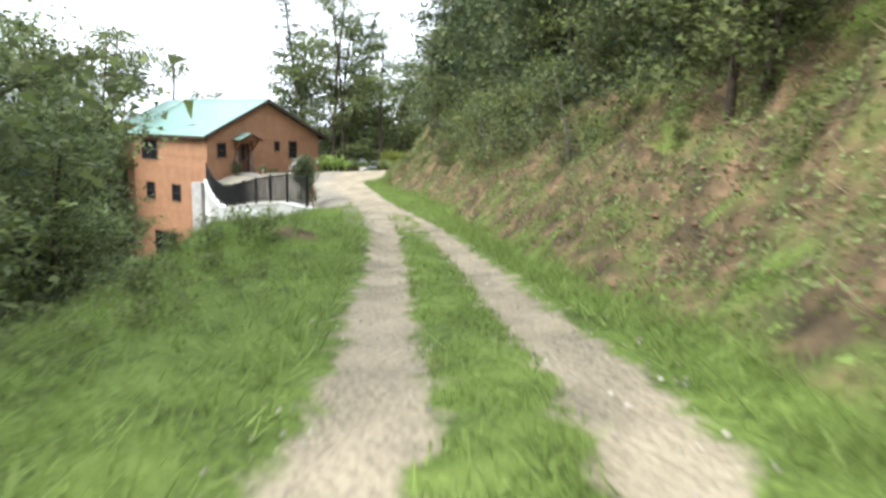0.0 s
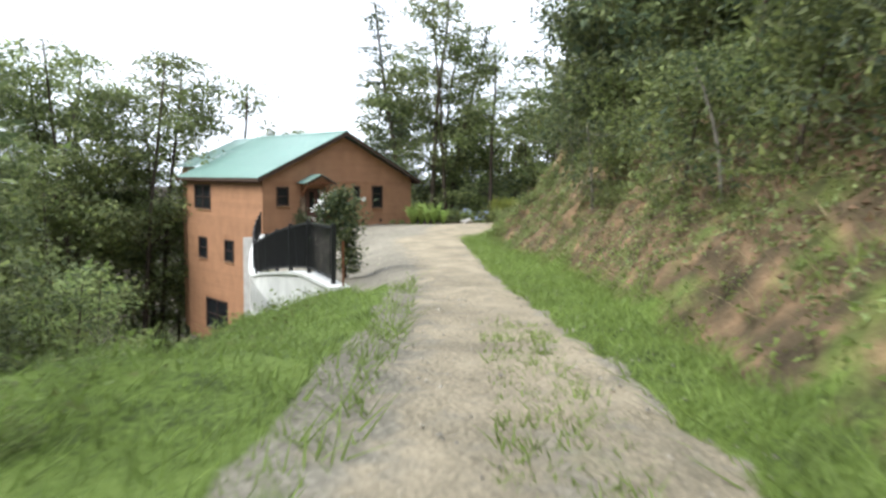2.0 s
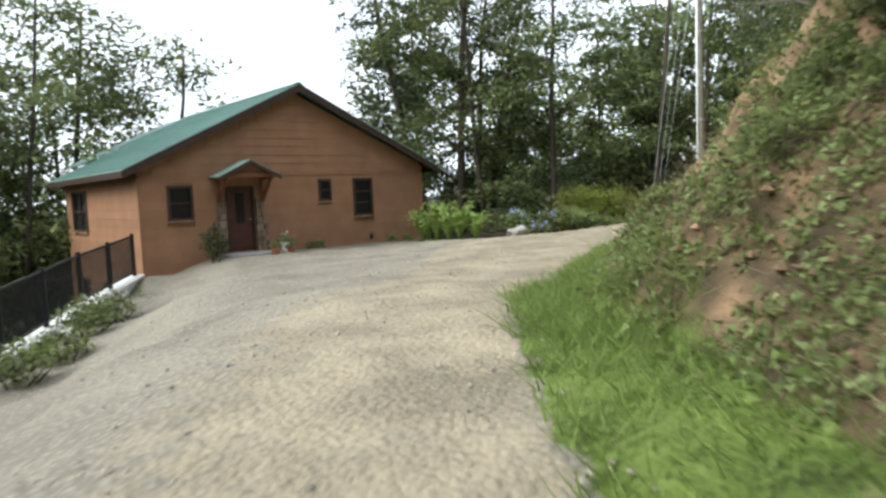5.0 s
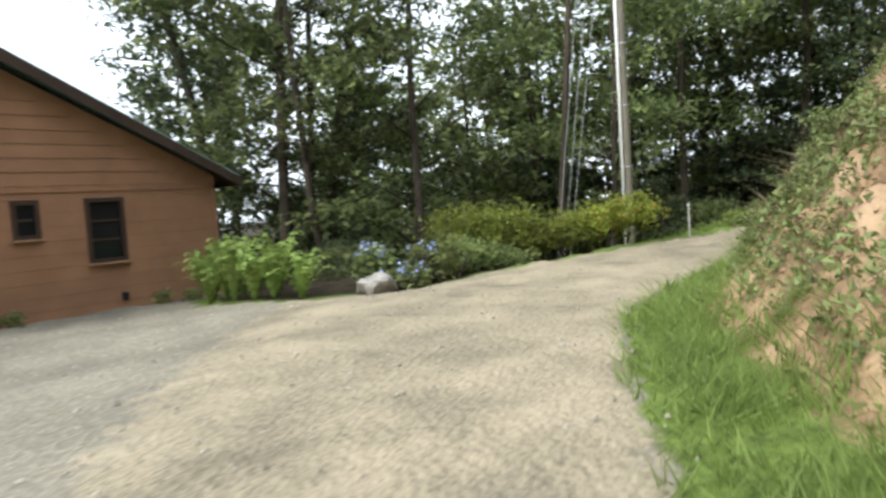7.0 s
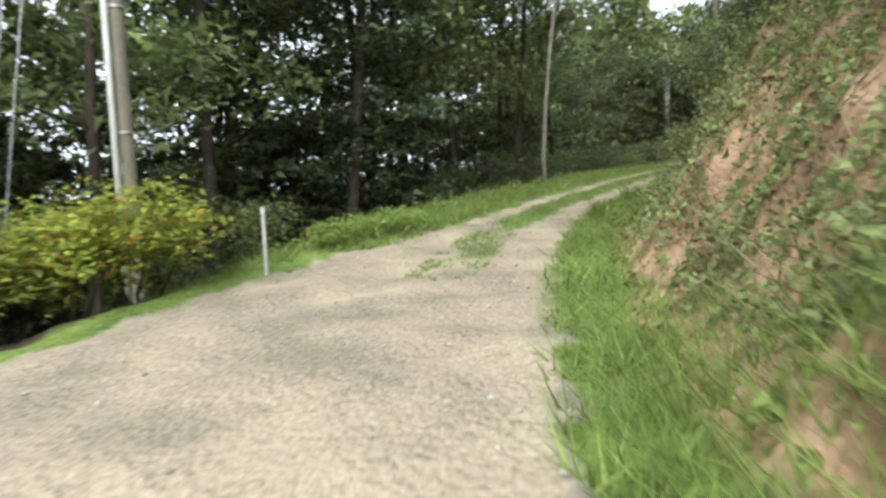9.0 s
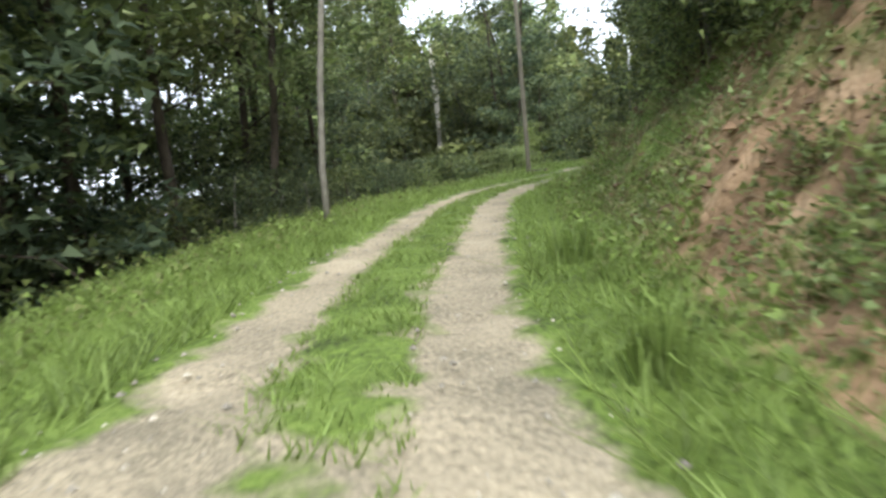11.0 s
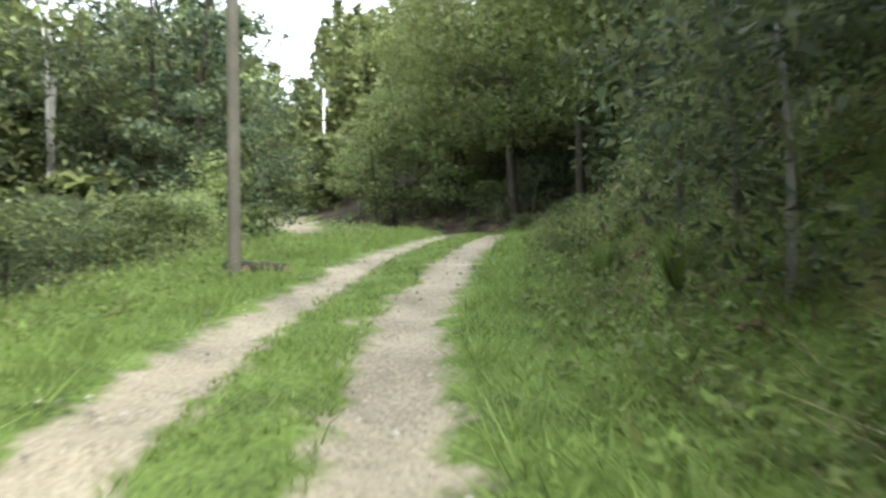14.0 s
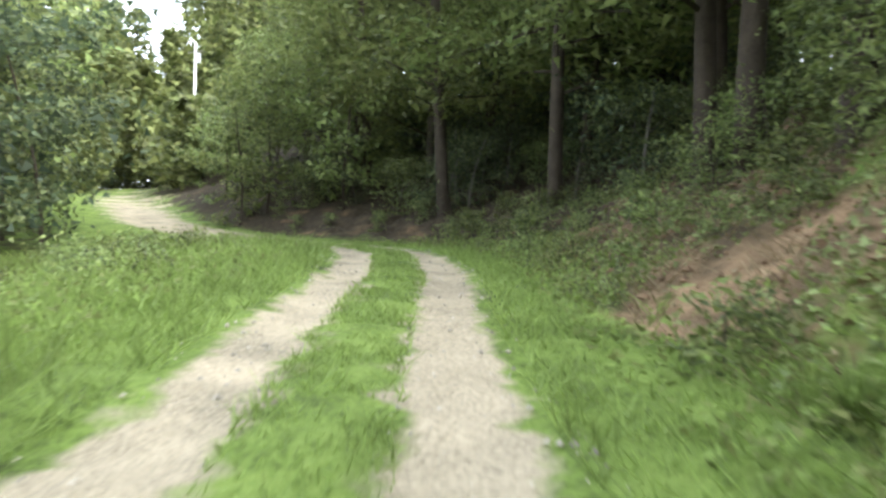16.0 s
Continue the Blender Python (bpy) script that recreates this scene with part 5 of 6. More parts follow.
blades("verge_grass", M_GRASS, "bright green grass on the verges of the track", 101,
       [(90000, S0, S_BEND + 4, 0.4, 2.9), (34000, S0, S_YARD0 + 8, -6.5, -1.1), (46000, S_YARD1 - 2, S_BEND + 4, -4.2, -1.1)],
       lambda x, y, d, s, py: (np.abs(d) > np.where((d > 0) & (s > S_YARD0 - 6) & (s < S_YARD1), drive_edge(s) - 0.05, 1.12)) & ((d < bank_foot(s) + 0.1) | ((waves(x, y, 1.5, 3) > 0.6) & ((s < S_YARD0) | (s > S_YARD1)))) & ((d > 0) | (py > 0.25)) & ((d < 1.75) | (s < S_BEND - 12) | (waves(x, y, 0.8, 44) > 0.75)), 0.07, 0.22, 0.019, 0.85)
blades("bank_grass", M_GRASS, "tall arching grass at the foot of the bank", 109,
       [(20000, S_HOUSE + 2, S_YARD1 - 4, 1.15, 2.5)], lambda x, y, d, s, py: (d > drive_edge(s) + 0.25) & (d < bank_foot(s) + 0.35) & (waves(x, y, 2.0, 31) > -0.4), 0.1, 0.24, 0.013, 0.9)
blades("strip_grass", M_GRASS, "short grass strip between the wheel ruts", 102,
       [(11000, S0, S_YARD0 - 1, -0.38, 0.38), (22000, S_YARD1 - 2, S_BEND + 6, -0.38, 0.38)],
       lambda x, y, d, s, py: (waves(x, y, 2.2, 9) > -0.45 - 0.7 * ease(s, S_YARD1 + 2, S_YARD1 + 10)) & (waves(x, y, 0.7, 10) > -0.6), 0.035, 0.1, 0.016, 0.8)
blades("yard_tufts", M_GRASS, "thin grass tufts growing through the yard's gravel", 103,
       [(16000, S_HOUSE - 4, S_YARD1 - 6, -11, -1.6)], lambda x, y, d, s, py: (py < -0.4) & (waves(x, y, 1.4, 21) + 0.6 * waves(x, y, 0.5, 22) > 1.0), 0.02, 0.06, 0.014, 0.8)
blades("bend_weeds", M_GRASS, "knee-high green grass beside the bend", 104,
       [(26000, S_BEND - 16, S_BEND + 6, -9, -1.5)], lambda x, y, d, s, py: d < -1.5, 0.12, 0.34, 0.026, 0.7)
blades("dry_stems", M_DRY, "dry straw and dead stems on the cut bank", 105,
       [(80000, S0, S_BEND - 6, 2.2, 7.0)], lambda x, y, d, s, py: waves(x, y, 1.9, 15) > -0.3, 0.06, 0.26, 0.016, 1.4, "dead stems")
weeds("bank_weeds", [M_WEED, M_LEAF_LIGHT], 0.3, "patchy green weeds on the cut bank", 106,
      [(110000, S0, S_YARD1 + 4, 2.2, 7.5), (60000, S_HOUSE, S_YARD1 + 4, 2.0, 5.0), (50000, S_YARD1 + 4, S_BEND, 2.2, 7.0)], lambda x, y, d, s, py, p: p - 3 * (np.hypot(x - 37.8, y + 33.2) < 0.9) > -0.42 + 0.2 * ease(s, S_HOUSE - 4, S_HOUSE + 2) * (1 - ease(s, S_YARD1 - 14, S_YARD1 - 6)) + 0.0 * ease(s, S_YARD1 - 14, S_YARD1 - 6) * (1 - ease(s, S_YARD1 + 2, S_YARD1 + 8)) - 0.2 * (d - bank_foot(s)) - 0.6 * ease(s, S_GRASSY - 8, S_GRASSY), 0.24, 0.065)
weeds("verge_weeds", [M_LEAF_LIGHT, M_GRASS], 0.5, "lush light green weeds along the verge", 107,
      [(14000, S0, S_YARD1, 1.7, 2.9), (24000, S_YARD1, S_BEND + 2, 1.6, 3.2), (42000, S_YARD1, S_BEND + 2, -5.5, -1.7), (20000, S0, S_YARD0 + 6, -8, -2.6)], lambda x, y, d, s, py, p: (p > -0.4) & (np.hypot(x - 37.8, y + 33.2) > 0.9) & (py > 0.3) & (d < bank_foot(s) + np.where((s > S_HOUSE - 4) & (s < S_YARD1), 0.0, 0.5)), 0.3, 0.065)
weeds("bank_litter", [M_DRY, M_CLOD], 0.4, "dead leaves and twigs lying on the bank", 108,
      [(16000, S0, S_BEND, 2.6, 8.5)], lambda x, y, d, s, py, p: p < 0.3, 0.05, 0.1, "dead leaves")


def stones(name, mat, label, count, seed, keep, low, high):
    """Small angular stones lying on the ground: one object."""
    rng = np.random.default_rng(seed)
    x, y = rng.uniform(-34, 48, count * 6), rng.uniform(-44, 0, count * 6)
    z, d, s, py = lay_of_land(x, y)
    ok = np.flatnonzero(keep(x, y, d, s, py))[:count]
    x, y, z, n = x[ok], y[ok], z[ok], len(ok)
    r = low + (high - low) * rng.random(n) ** 2.2
    corner = np.array([(1, 0, 0), (0, 1, 0), (-1, 0, 0), (0, -1, 0), (0, 0, 0.75), (0, 0, -0.5)], float)
    p = corner[None] * rng.uniform(0.7, 1.3, (n, 6, 3)) * r[:, None, None]
    a = rng.uniform(0, 6.283, n)
    c, t = np.cos(a)[:, None], np.sin(a)[:, None]
    p = np.stack([p[..., 0] * c - p[..., 1] * t, p[..., 0] * t + p[..., 1] * c, p[..., 2]], -1)
    p += np.stack([x, y, z + 0.012], 1)[:, None]
    tri = np.array([(0, 1, 4), (1, 2, 4), (2, 3, 4), (3, 0, 4), (1, 0, 5), (2, 1, 5), (3, 2, 5), (0, 3, 5)])
    faces = (tri[None] + 6 * np.arange(n)[:, None, None]).reshape(-1, 3)
    return tagged(new(name, mesh_from(name, p.reshape(-1, 3).tolist(), faces.tolist(), mat)), label, "gravel", kind="stuff")


stones("drive_gravel", M_STONES, "loose pale gravel on the yard and track", 9000, 111, lambda x, y, d, s, py: ((py < -0.1) | (np.abs(np.abs(d) - 0.8) < 0.45)) & (s < S_BEND), 0.008, 0.027)
stones("bank_clods", M_CLOD, "crumbled red-brown clods on the cut bank", 8000, 112, lambda x, y, d, s, py: (d > 2.3) & (d < 7) & (s < S_BEND - 4), 0.02, 0.075)
stones("bank_rocks", M_SLAB, "broken slabs of red-brown earth and rock in the cut bank", 1500, 113, lambda x, y, d, s, py: (d > bank_foot(s) + 0.25) & (d < bank_foot(s) + 3.2) & (s > S_HOUSE) & (s < S_GRASSY) & (waves(x, y, 1.6, 33) > -0.1), 0.04, 0.13)


# ---- hedge, post and poles beside the yard ----
def leafy(name, place, label, category, mats, share, seed, count, size, half, stems=5, droop=0.3, group="", rough=0.25, slim=0.55, flat=0.6, bare=0.0):
    """A rounded mass of leaves on a few stems: half is its half width, half depth and height."""
    rng = np.random.default_rng(seed)
    ob = thing(name, place, label, category, group)
    v = rng.normal(size=(count, 3))
    v /= np.linalg.norm(v, axis=1)[:, None]
    v *= (rng.random(count) ** 0.28)[:, None]
    lump = 1 + rough * np.sin(v[:, 0] * 7 + seed) * np.cos(v[:, 1] * 6) + rough * 0.7 * np.sin(v[:, 2] * 9 + v[:, 0] * 5)
    c = v * lump[:, None] * np.array([half[0], half[1], half[2] * 0.46 * (1 - bare)]) + np.array([0, 0, half[2] * (0.52 + 0.45 * bare)])
    c[:, 2] = np.maximum(c[:, 2], 0.05)
    bm = bmesh.new()
    for _ in range(stems):
        a = rng.uniform(0, 6.28)
        pts = bent(rng, (0.1 * math.cos(a), 0.1 * math.sin(a), -0.15), (math.cos(a) * half[0] * 0.6, math.sin(a) * half[1] * 0.6, half[2] * 0.8), half[2] * 0.9, 4, 0.12)
        tube(bm, pts, [0.022, 0.02, 0.016, 0.011, 0.005], 5)
    part("stem", bm, M_BARK, ob)
    foliage = new("foliage", leaf_mesh("foliage", c, rng.uniform(0.6, 1.3, count) * size, rng, mats, droop, slim, share, flat))
    foliage.parent = ob
    return ob, c, rng


for k, t in enumerate(np.linspace(0, 1, 7)):
    x, y = 11.2 + 2.25 * t, -4.4 - 3.3 * t
    leafy("hedge_shrub", (x, y, ground_z(x, y)), "yellow-green burning bush in a loose hedge" if k < 5 else "hedge shrub with leaves turning red and yellow", "shrub",
          [M_LEAF_BURN, M_LEAF_LIGHT if k < 5 else M_LEAF_RED], 0.35 if k < 5 else 0.14, 200 + k, 3200, 0.085, (0.85, 0.75, 1.22 if k > 2 else 1.62), group="hedge beside the yard", flat=0.35, rough=0.32, bare=0.22)
for k, (x, y, h) in enumerate(((9.5, -5.9, 0.75), (10.1, -6.0, 0.55), (10.8, -6.2, 0.4), (9.9, -5.3, 0.8))):
    leafy("low_shrub", (x, y, ground_z(x, y)), "low light green shrub at the foot of the hedge", "shrub", [M_LEAF_LIGHT, M_LEAF], 0.3, 220 + k, 700, 0.11, (0.6, 0.5, h), group="shrubs below the hedge")

marker = thing("marker_post", (14.36, -8.78, ground_z(14.36, -8.78)), "thin weathered white marker post at the drive's edge", "post")
bm = bmesh.new()
box(bm, -0.02, 0.02, -0.02, 0.02, -0.2, 0.78)
part("stake", bm, M_POST, marker, bevel=0.006)
bm = bmesh.new()
box(bm, -0.023, 0.023, -0.023, 0.023, 0.7, 0.76)
part("reflector_band", bm, M_GREYMETAL, marker)


def utility_pole(place, height, label, radius=0.14, lean=(0, 0), conduit=False, hardware=True, mat=M_POLE):
    ob = thing("utility_pole", place, label, "utility pole")
    top = Vector((lean[0], lean[1], height))
    bm = bmesh.new()
    tube(bm, [(0, 0, -0.6), tuple(top * 0.5), tuple(top)], [radius, radius * 0.9, radius * 0.75], 14)
    part("shaft", bm, mat, ob, smooth=False)
    if hardware:
        bm = bmesh.new()
        p = top * 0.93
        box(bm, p.x - 1.1, p.x + 1.1, p.y - 0.06, p.y + 0.06, p.z - 0.06, p.z + 0.06)
        part("crossarm", bm, M_POLE, ob)
    if conduit:
        bm = bmesh.new()
        tube(bm, [(-0.09, radius + 0.03, -0.3), (-0.09 + lean[0] * 0.5, radius * 0.9 + 0.03, height * 0.5), (-0.09 + lean[0], radius * 0.75 + 0.03, height * 0.96)], [0.045] * 3, 10)
        part("conduit", bm, M_WHITE, ob, "white cable conduit", smooth=True)
        for z in np.arange(1.0, height, 1.6):
            bm = bmesh.new()
            tube(bm, [(0, 0, z), (0, 0, z + 0.03)], [radius + 0.012] * 2, 14)
            part("strap", bm, M_GREYMETAL, ob)
    return ob


px, py_ = 15.62, -6.8
drop_pole = utility_pole((px, py_, ground_z(px, py_)), 10.5, "weathered utility pole with a white cable conduit", 0.095, conduit=True)
bm = bmesh.new()
box(bm, -0.1, -0.085, -0.06, 0.03, 1.68, 1.74)
part("tag", bm, M_ORANGE, drop_pole, "small orange tag")
stay = thing("stay_wires", (14.9, -5.0, ground_z(14.9, -5.0)), "pale stay wires running up from the ground", "cable")
for k in range(3):
    bm = bmesh.new()
    tube(bm, [(0.09 * k - 0.1, 0.12 - 0.13 * k, 0.0), (0.7 + 0.15 * k, -0.9 - 0.22 * k, 10.2)], [0.008, 0.008], 6)
    part("wire", bm, M_GREYMETAL, stay)
leaning = bmesh.new()
stem_tree = thing("leaning_trunk", (15.5, -4.6, ground_z(15.5, -4.6)), "grey leaning tree trunk behind the hedge", "tree")
tube(leaning, [(0, 0, -0.5), (0.2, -0.16, 3), (0.5, -0.4, 7), (0.8, -0.65, 12)], [0.11, 0.095, 0.08, 0.05], 10)
part("trunk", leaning, M_BARK, stem_tree, smooth=True)

x, y = 37.2, -23.8
utility_pole((x, y, ground_z(x, y)), 11.0, "plain weathered utility pole beside the track", 0.085, (0.1, 0.05), hardware=False)
x, y = 97.0, -73.4
# The conduit's white on this shaft paints in the sunlight on the pole.
far_pole = utility_pole((x, y, ground_z(x, y)), 19.2 - ground_z(x, y), "sunlit utility pole, coloured white, with a transformer on the far hillside", 0.16, mat=M_WHITE)
bm = bmesh.new()
zt = 17.2 - ground_z(x, y)
tube(bm, [(0.1, -0.42, zt), (0.1, -0.42, zt + 0.95)], [0.27, 0.27], 14)
part("transformer", bm, M_GREYMETAL, far_pole, "grey transformer can")

# slender pale tree leaning at the track's edge, and the forked pale stems further on
pale = thing("pale_tree", (28.8, -14.65, ground_z(28.8, -14.65)), "slender pale-barked tree leaning over the verge", "tree")
bm, centres, sizes, prng = tree_parts(seed=61, height=14, bare=0.55, reach=2.4, leaves=2200, size=0.26, limbs=10, radius=0.065, lean=(-0.02, 0.075))
part("trunk", bm, M_PALE_BARK, pale, smooth=True)
crown = new("crown", leaf_mesh("crown", centres, sizes, prng, BROAD, 0.3, 0.55, 0.3))
crown.parent = pale
fx, fy = 60.3, -29.8
forked = thing("forked_tree", (fx, fy, ground_z(fx, fy)), "bare pale forked stems at the wood's edge", "tree")
base = ground_z(fx, fy)
bm = bmesh.new()
tube(bm, [(0, 0, -0.5), (0.1, 0, 4.0 - base), (0.0, 0, 6.5 - base), (0.35, -0.3, 9.3 - base), (-0.1, 0.2, 11.2 - base)], [0.2, 0.17, 0.14, 0.1, 0.05], 8)
part("stem", bm, M_DEAD, forked, smooth=True)
bm = bmesh.new()
tube(bm, [(0.05, 0, 4.6 - base), (-0.5, 0.3, 7.6 - base), (-0.45, 0.3, 9.0 - base), (-0.9, 0.6, 10.4 - base)], [0.12, 0.1, 0.07, 0.03], 7)
part("stem", bm, M_DEAD, forked, smooth=True)
bm = bmesh.new()
tube(bm, [(-0.5, 0.3, 7.6 - base), (-1.2, 0.8, 8.6 - base)], [0.05, 0.02], 5)
part("stem", bm, M_DEAD, forked, smooth=True)

for x, y, sc in ((47.9, -29.5, 1.0), (49.2, -30.5, 0.85), (46.9, -28.7, 0.7)):
    plant("sapling", x, y, ground_z(x, y) - 0.1, sc, x)

# tall grass clumps on the upper verge
def tussock(x, y, height, seed, mat=M_GRASS, label="tall arching clump of bright green grass on the verge"):
    """A clump of long blades that bend outwards from one root."""
    r = np.random.default_rng(seed)
    ob = thing("grass_clump", (x, y, ground_z(x, y)), label, "grass", "grass clumps on the verge")
    for k in range(7):
        verts = []
        root = np.array([r.normal() * 0.08, r.normal() * 0.08, -0.03])
        for _ in range(18):
            a, tall, wide = k * 0.9 + r.normal() * 0.7, height * r.uniform(0.5, 1.1), height * r.uniform(0.2, 0.8)
            way, side = np.array([math.cos(a), math.sin(a), 0]), np.array([-math.sin(a), math.cos(a), 0]) * 0.007
            knee, tip = root + way * wide * 0.4 + (0, 0, tall * 0.72), root + way * wide + (0, 0, tall * r.uniform(0.6, 1.0))
            verts += [root - side, root + side, knee + side, root - side, knee + side, knee - side, knee - side, knee + side, tip]
        tuft = new("tuft", raw_mesh("tuft", np.array(verts), 3, mat))
        tuft.parent = ob


for k, (x, y, h) in enumerate(((29.45, -21.8, 0.6), (36.6, -30.6, 0.45), (31.2, -23.6, 0.6), (33.1, -25.9, 0.65), (27.6, -19.9, 0.6), (17.3, -13.4, 0.45), (20.2, -14.8, 0.5))):
    tussock(x, y, h, 600 + k)
for k, (x, y, h) in enumerate(((16.8, -9.7, 0.4), (17.3, -10.1, 0.45), (16.3, -9.3, 0.4), (17.9, -10.4, 0.35))):
    leafy("verge_plant", (x, y, ground_z(x, y)), "low leafy plant with a few orange leaves on the verge", "weeds", [M_FERN, M_LEAF_RED], 0.05, 620 + k, 700, 0.07, (0.35, 0.35, h), group="plants on the upper verge", stems=4)

# short cut logs lying at the foot of the plain pole
for k, (x, y, turn, long) in enumerate(((37.35, -24.25, 0.5, 0.7), (37.05, -24.3, -0.3, 0.55), (37.5, -24.0, 1.2, 0.45))):
    log = thing("log", (x, y, ground_z(x, y) + 0.06), "short weathered cut log lying in the grass", "log", "logs by the pole", rz=turn)
    bm = bmesh.new()
    tube(bm, [(-long / 2, 0, 0.0), (0, 0.02, 0.01), (long / 2, 0, 0.03)], [0.08, 0.075, 0.07], 10)
    part("bark", bm, M_BARK, log, smooth=True)
    for end in (-1, 1):
        bm = bmesh.new()
        tube(bm, [(end * (long / 2), 0, 0.015 + end * 0.015), (end * (long / 2 + 0.006), 0, 0.015 + end * 0.015)], [0.066, 0.066], 10)
        part("cut_face", bm, M_DRY, log, "pale cut end")

# ---- small things round the house ----
for k, (x, y, h) in enumerate(((6.0, -2.1, 0.8), (5.8, -3.1, 0.85), (6.1, -3.9, 0.8), (5.6, -2.6, 0.65), (6.8, -3.2, 0.85), (6.6, -2.3, 0.85), (6.7, -1.5, 0.85), (6.2, -4.6, 0.6), (5.9, -3.6, 0.65))):
    fern = thing("fern", (x, y, ground_z(x, y)), "clump of arching light green fern fronds", "fern", "ferns by the house corner")
    r = np.random.default_rng(300 + k)
    for j in range(22):
        a, tall, wide = r.uniform(0, 6.28), h * r.uniform(0.75, 1.35), r.uniform(0.35, 0.75)
        pts = [np.array([math.cos(a) * t * wide, math.sin(a) * t * wide, tall * 1.15 * math.sin(1.95 * t)]) for t in np.linspace(0.02, 1, 9)]
        verts, faces = [], []
        for i, (p, q) in enumerate(zip(pts, pts[1:])):
            side = np.array([-math.sin(a), math.cos(a), 0.0])
            for sgn in (-1, 1):
                w = 0.1 * math.sin(math.pi * (0.12 + 0.8 * i / 8))
                b = len(verts)
                verts += [p, q * 0.85 + p * 0.15, (p + q) / 2 + side * sgn * w + np.array([0, 0, -0.03]), p + side * sgn * w * 0.6]
                faces.append((b, b + 1, b + 2, b + 3))
        frond = new("frond", mesh_from("frond", verts, faces, M_FERN))
        frond.parent = fern

boulder = bmesh.new()
bmesh.ops.create_icosphere(boulder, subdivisions=3, radius=0.5)
for v in boulder.verts:
    v.co *= 1 + 0.42 * noise.noise(v.co * 2.6) + 0.1 * noise.noise(v.co * 7)
    v.co = Vector((v.co.x * 1.0, v.co.y * 0.7, v.co.z * 0.62))
ob = new("boulder", data_of("boulder", boulder, M_ROCK, smooth=False))
ob.matrix_world = pose(7.3, -5.45, ground_z(7.3, -5.45) + 0.12, 0, 8, 40) @ Matrix.Diagonal((1.35, 1.0, 0.8, 1))
tagged(ob, "pale rough boulder at the edge of the gravel", "rock")



def flowers(ob, spots, mat, size, seed):
    """Small round flower heads of a plant, each a ring of petals."""
    r = np.random.default_rng(seed)
    for spot in spots:
        head = new("flower_head", leaf_mesh("flower_head", spot + r.normal(size=(9, 3)) * size * 0.5, np.full(9, size), r, [mat], 0, 0.9))
        head.parent = ob


for k, (x, y, h) in enumerate(((8.0, -4.7, 0.85), (8.7, -5.4, 0.8), (8.4, -4.1, 0.9), (7.95, -5.6, 0.42))):
    ob, c, r = leafy("hydrangea", (x, y, ground_z(x, y)), "hydrangea shrub with pale blue flower heads", "shrub", [M_LEAF, M_LEAF_LIGHT], 0.3, 320 + k, 600, 0.14, (0.5, 0.5, h), group="hydrangeas by the boulder")
    top = c[np.argsort(-c[:, 2])[:160]]
    flowers(ob, top[r.choice(160, 9)] + (0, 0, 0.03), M_FLOWER_B, 0.07, 330 + k)
x, y = 8.6, -6.1
leafy("young_shrub", (x, y, ground_z(x, y)), "upright young shrub with light leaves", "shrub", [M_LEAF_LIGHT, M_LEAF], 0.2, 340, 260, 0.15, (0.25, 0.25, 0.95))

x, y = -12.1, -21.15
rose = thing("rose_tree", (x, y, ground_z(x, y)), "upright dark rose bush with white flowers by the drive", "shrub")
bm, c, sizes, r = tree_parts(seed=350, height=1.8, bare=0.2, reach=0.7, leaves=4600, size=0.095, clump=0.15, limbs=18, radius=0.04, up=2.2)
part("trunk", bm, M_BARK, rose, smooth=True)
foliage = new("foliage", leaf_mesh("foliage", c, sizes, r, [M_LEAF, M_LEAF_DARK], 0.3, 0.55, 0.45))
foliage.parent = rose
far_out = c[np.argsort(-(np.hypot(c[:, 0], c[:, 1]) + 0.4 * c[:, 2]))[:700]]
flowers(rose, far_out[r.choice(700, 22)], M_FLOWER_W, 0.06, 351)
for k, (u, h) in enumerate(((5.2, 0.7), (6.6, 0.75), (8.2, 0.6), (10.0, 0.7))):
    p = along_wall(u, -0.7)
    ob, c, r = leafy("flowering_shrub", (p.x, p.y, ground_z(p.x, p.y)), "low leafy shrub with a few white flowers", "shrub", [M_LEAF, M_LEAF_LIGHT], 0.5, 360 + k, 650, 0.11, (0.55, 0.5, h), group="plants along the railing")
    flowers(ob, c[np.argsort(-c[:, 2])[:80]][r.choice(80, 9)], M_FLOWER_W, 0.06, 370 + k)
ob, c, r = leafy("round_shrub", (-0.75, -0.75, -0.12), "rounded dark green shrub beside the front door", "shrub", [M_LEAF, M_LEAF_DARK], 0.5, 380, 1100, 0.09, (0.4, 0.38, 0.95))


def flower_pot(x, y, mat, height, flower, label):
    ob = thing("flower_pot", (x, y, ground_z(x, y)), label, "flower pot")
    bm = bmesh.new()
    tube(bm, [(0, 0, 0), (0, 0, height * 0.85), (0, 0, height * 0.86), (0, 0, height)], [0.1, 0.145, 0.165, 0.165], 16)
    part("pot", bm, mat, ob)
    r = np.random.default_rng(int(x * 50) % 97)
    c = r.normal(size=(140, 3)) * (0.1, 0.1, 0.07) + (0, 0, height + 0.1)
    plant_ = new("plant", leaf_mesh("plant", c, r.uniform(0.06, 0.12, 140), r, [M_LEAF_LIGHT, M_LEAF], 0, 0.5, 0.4))
    plant_.parent = ob
    tagged(plant_, kind="stuff")
    if flower:
        flowers(ob, c[:10] + (0, 0, 0.05), flower, 0.045, 5)
    return ob


flower_pot(1.55, -0.75, M_POT, 0.3, M_FLOWER_W, "white ceramic pot with a flowering plant")
flower_pot(1.62, -0.98, M_CLAY, 0.16, None, "small terracotta pot in front of the white pot")
flower_pot(0.98, -1.2, M_CLAY, 0.16, None, "small terracotta pot by the door step")
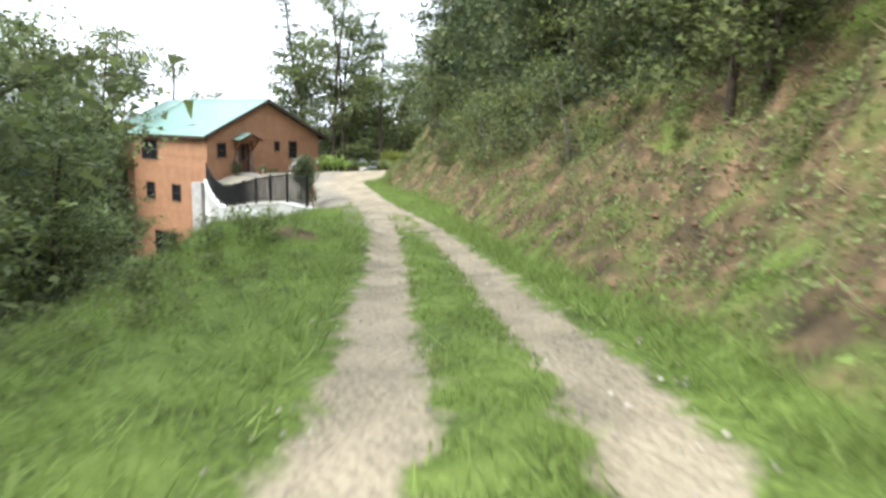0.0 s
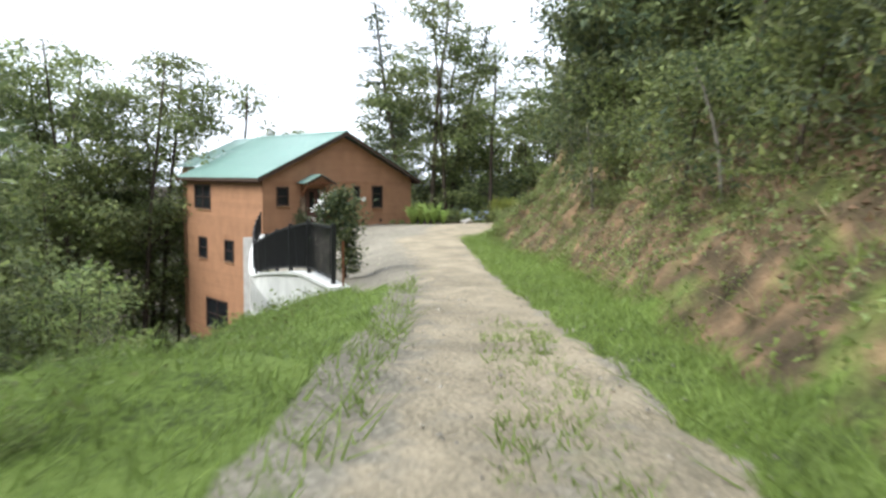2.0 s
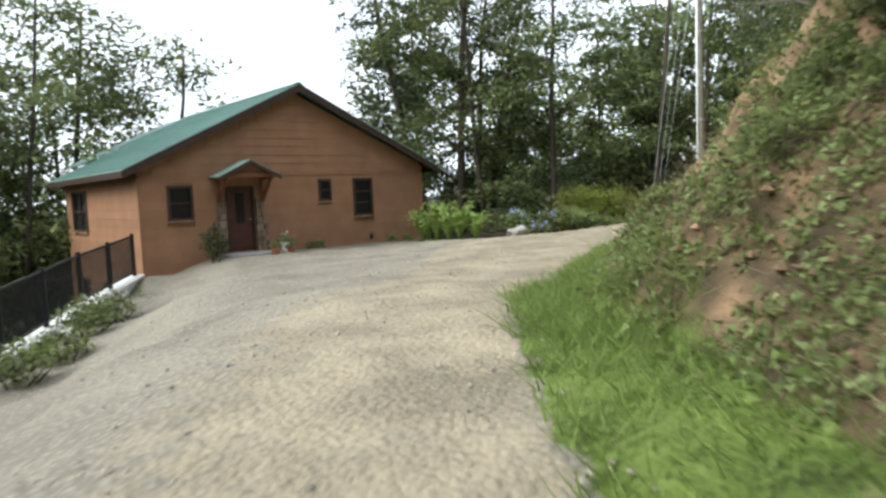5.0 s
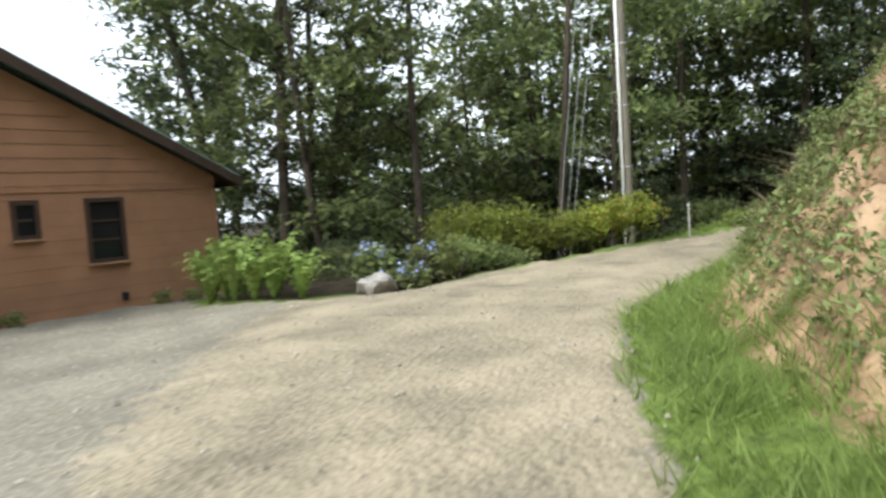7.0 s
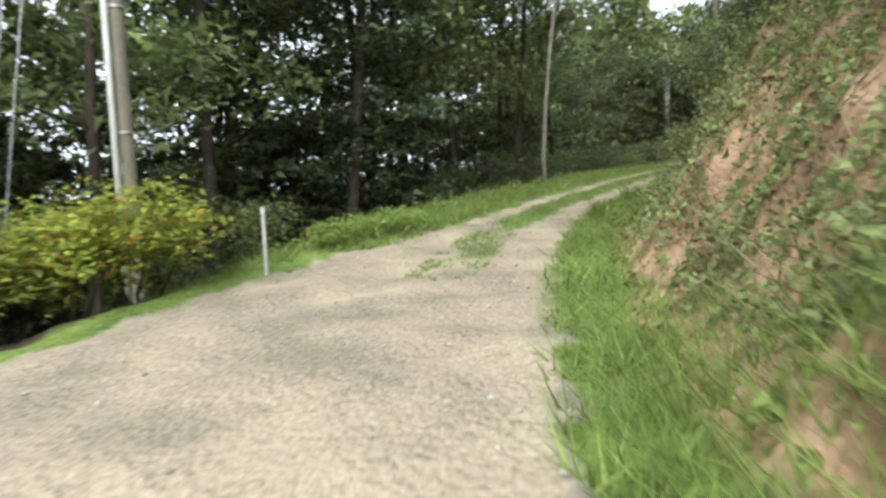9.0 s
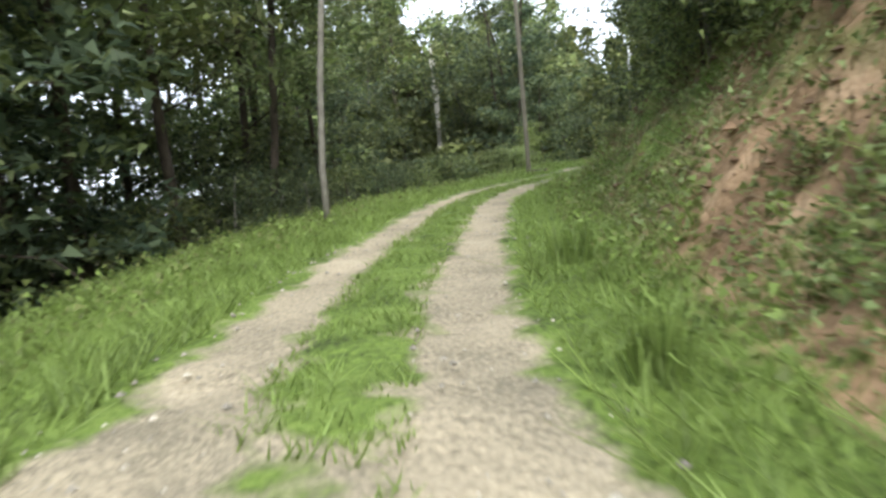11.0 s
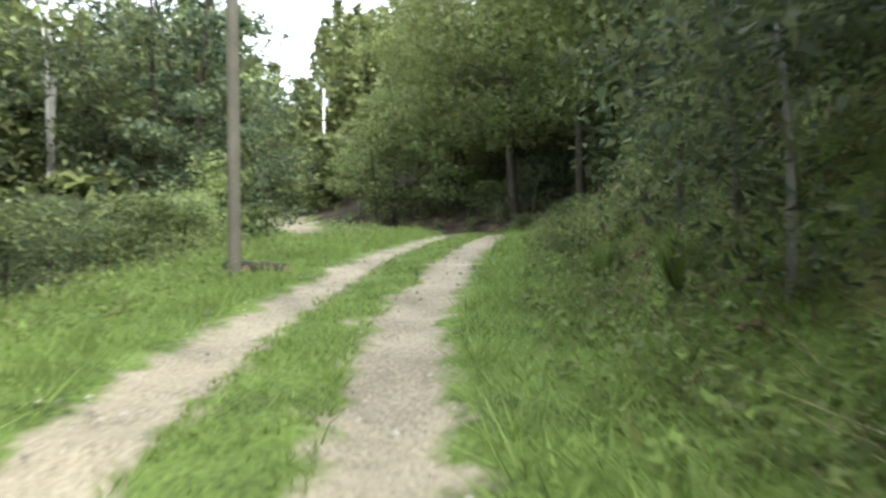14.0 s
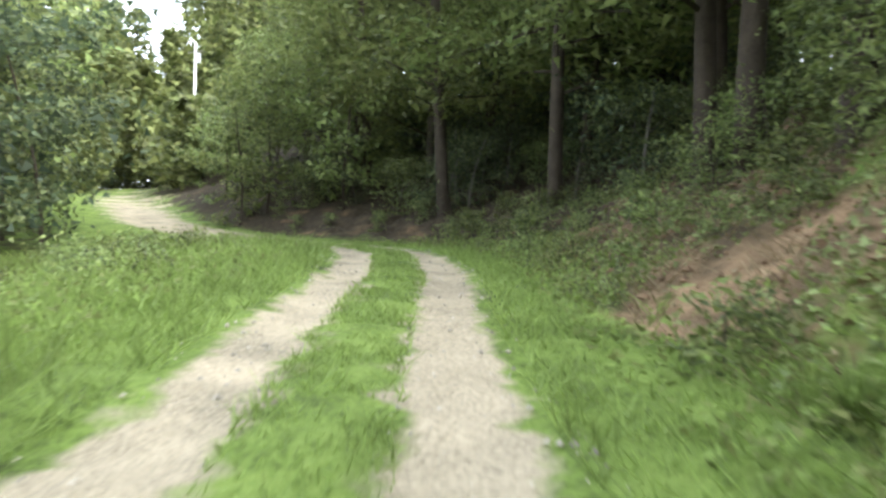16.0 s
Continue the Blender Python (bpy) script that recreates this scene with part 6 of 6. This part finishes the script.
for x, y in ((2.6, -0.4), (2.95, -0.45), (5.9, -0.4), (6.5, -0.5)):
    leafy("bed_plant", (x, y, ground_z(x, y)), "small green plant at the foot of the wall", "plant", [M_LEAF_LIGHT, M_LEAF], 0.4, int(x * 31), 160, 0.09, (0.22, 0.18, 0.3), group="plants below the house wall")
for k, (x, y) in enumerate(((11.5, -16.6), (12.6, -17.2), (9.6, -16.4))):
    ob, c, r = leafy("yellow_flowering_shrub", (x, y, ground_z(x, y)), "shrub with small yellow flowers on the bank", "shrub", [M_LEAF_LIGHT, M_LEAF], 0.4, 400 + k, 1100, 0.13, (0.9, 0.8, 1.5), group="flowering shrubs on the bank")
    flowers(ob, c[np.argsort(-c[:, 2])[:120]][r.choice(120, 10)], M_FLOWER_Y, 0.06, 410 + k)

# bare branches and roots hanging on the bank
for k, (s0, d0, h0, length) in enumerate(((70, 5.4, 3.2, 2.6), (73, 5.0, 3.0, 2.2), (62, 6.0, 3.3, 3.2), (55, 6.3, 3.4, 2.8), (78, 5.2, 3.2, 2.4), (66, 5.6, 2.6, 2.0))):
    i = int(np.argmin(abs(ALONG - s0)))
    x, y = LINE[i, 0] + TANGENT[i, 1] * d0, LINE[i, 1] - TANGENT[i, 0] * d0
    r = np.random.default_rng(500 + k)
    ob = thing("dead_branch", (x, y, ground_z(x, y)), "bare grey branch hanging over the cut bank", "branch", "dead branches on the bank")
    out = np.array([-TANGENT[i, 1], TANGENT[i, 0], 0.5])
    main = bent(r, (0, 0, -0.1), out, length, 6, 0.2)
    bm = bmesh.new()
    tube(bm, main, [0.035, 0.03, 0.026, 0.02, 0.015, 0.01, 0.005], 6)
    part("limb", bm, M_PALE_BARK, ob)
    for j in range(6):
        w = out + r.normal(size=3) * 0.7
        bm = bmesh.new()
        tube(bm, bent(r, main[1 + j % 5], w, length * 0.4, 3, 0.25), [0.013, 0.01, 0.007, 0.003], 5)
        part("twig", bm, M_PALE_BARK, ob)


# ---- boards of the house walls ----
def course_pieces(a0, a1, z0, z1, openings):
    spans = [(a0, a1)]
    for o in openings:
        if o[2] - 0.11 < z1 and o[3] + 0.06 > z0:
            spans = [p for a, b in spans for p in ((a, min(b, o[0] - 0.06)), (max(a, o[1] + 0.06), b)) if p[1] - p[0] > 0.03]
    return spans


BOARD = 0.27
z = -0.75
while z < RIDGE_Z - 0.25:
    a0, a1 = HX0 + 0.06, HX1 - 0.06
    if z + BOARD > EAVE_Z - 0.05:
        half = (RIDGE_Z - 0.12 - z - BOARD) / PITCH
        a0, a1 = max(a0, RIDGE_X - half), min(a1, RIDGE_X + half)
    if a1 - a0 > 0.15:
        for a, b in course_pieces(a0, a1, z, z + BOARD, WIN_FRONT + [DOOR]):
            bm = bmesh.new()
            prism(bm, [(a, 0.03, z), (a, -0.008, z), (a, -0.004, z + 0.012), (a, 0.014 if z > 2.3 else 0.0, z + BOARD - 0.003), (a, 0.03, z + BOARD - 0.003)], (b - a, 0, 0))
            part("board", bm, M_SIDING, wall_front)
    z += BOARD
z = FOOT + 0.2
while z < EAVE_Z - 0.1:
    for a, b in course_pieces(0.07, HD, z, z + BOARD, WIN_LEFT):
        bm = bmesh.new()
        prism(bm, [(HX0 + 0.03, a, z), (HX0 - 0.008, a, z), (HX0 - 0.004, a, z + 0.012), (HX0 + 0.002, a, z + BOARD - 0.003), (HX0 + 0.03, a, z + BOARD - 0.003)], (0, b - a, 0))
        part("board", bm, M_SIDING, wall_left)
    z += BOARD
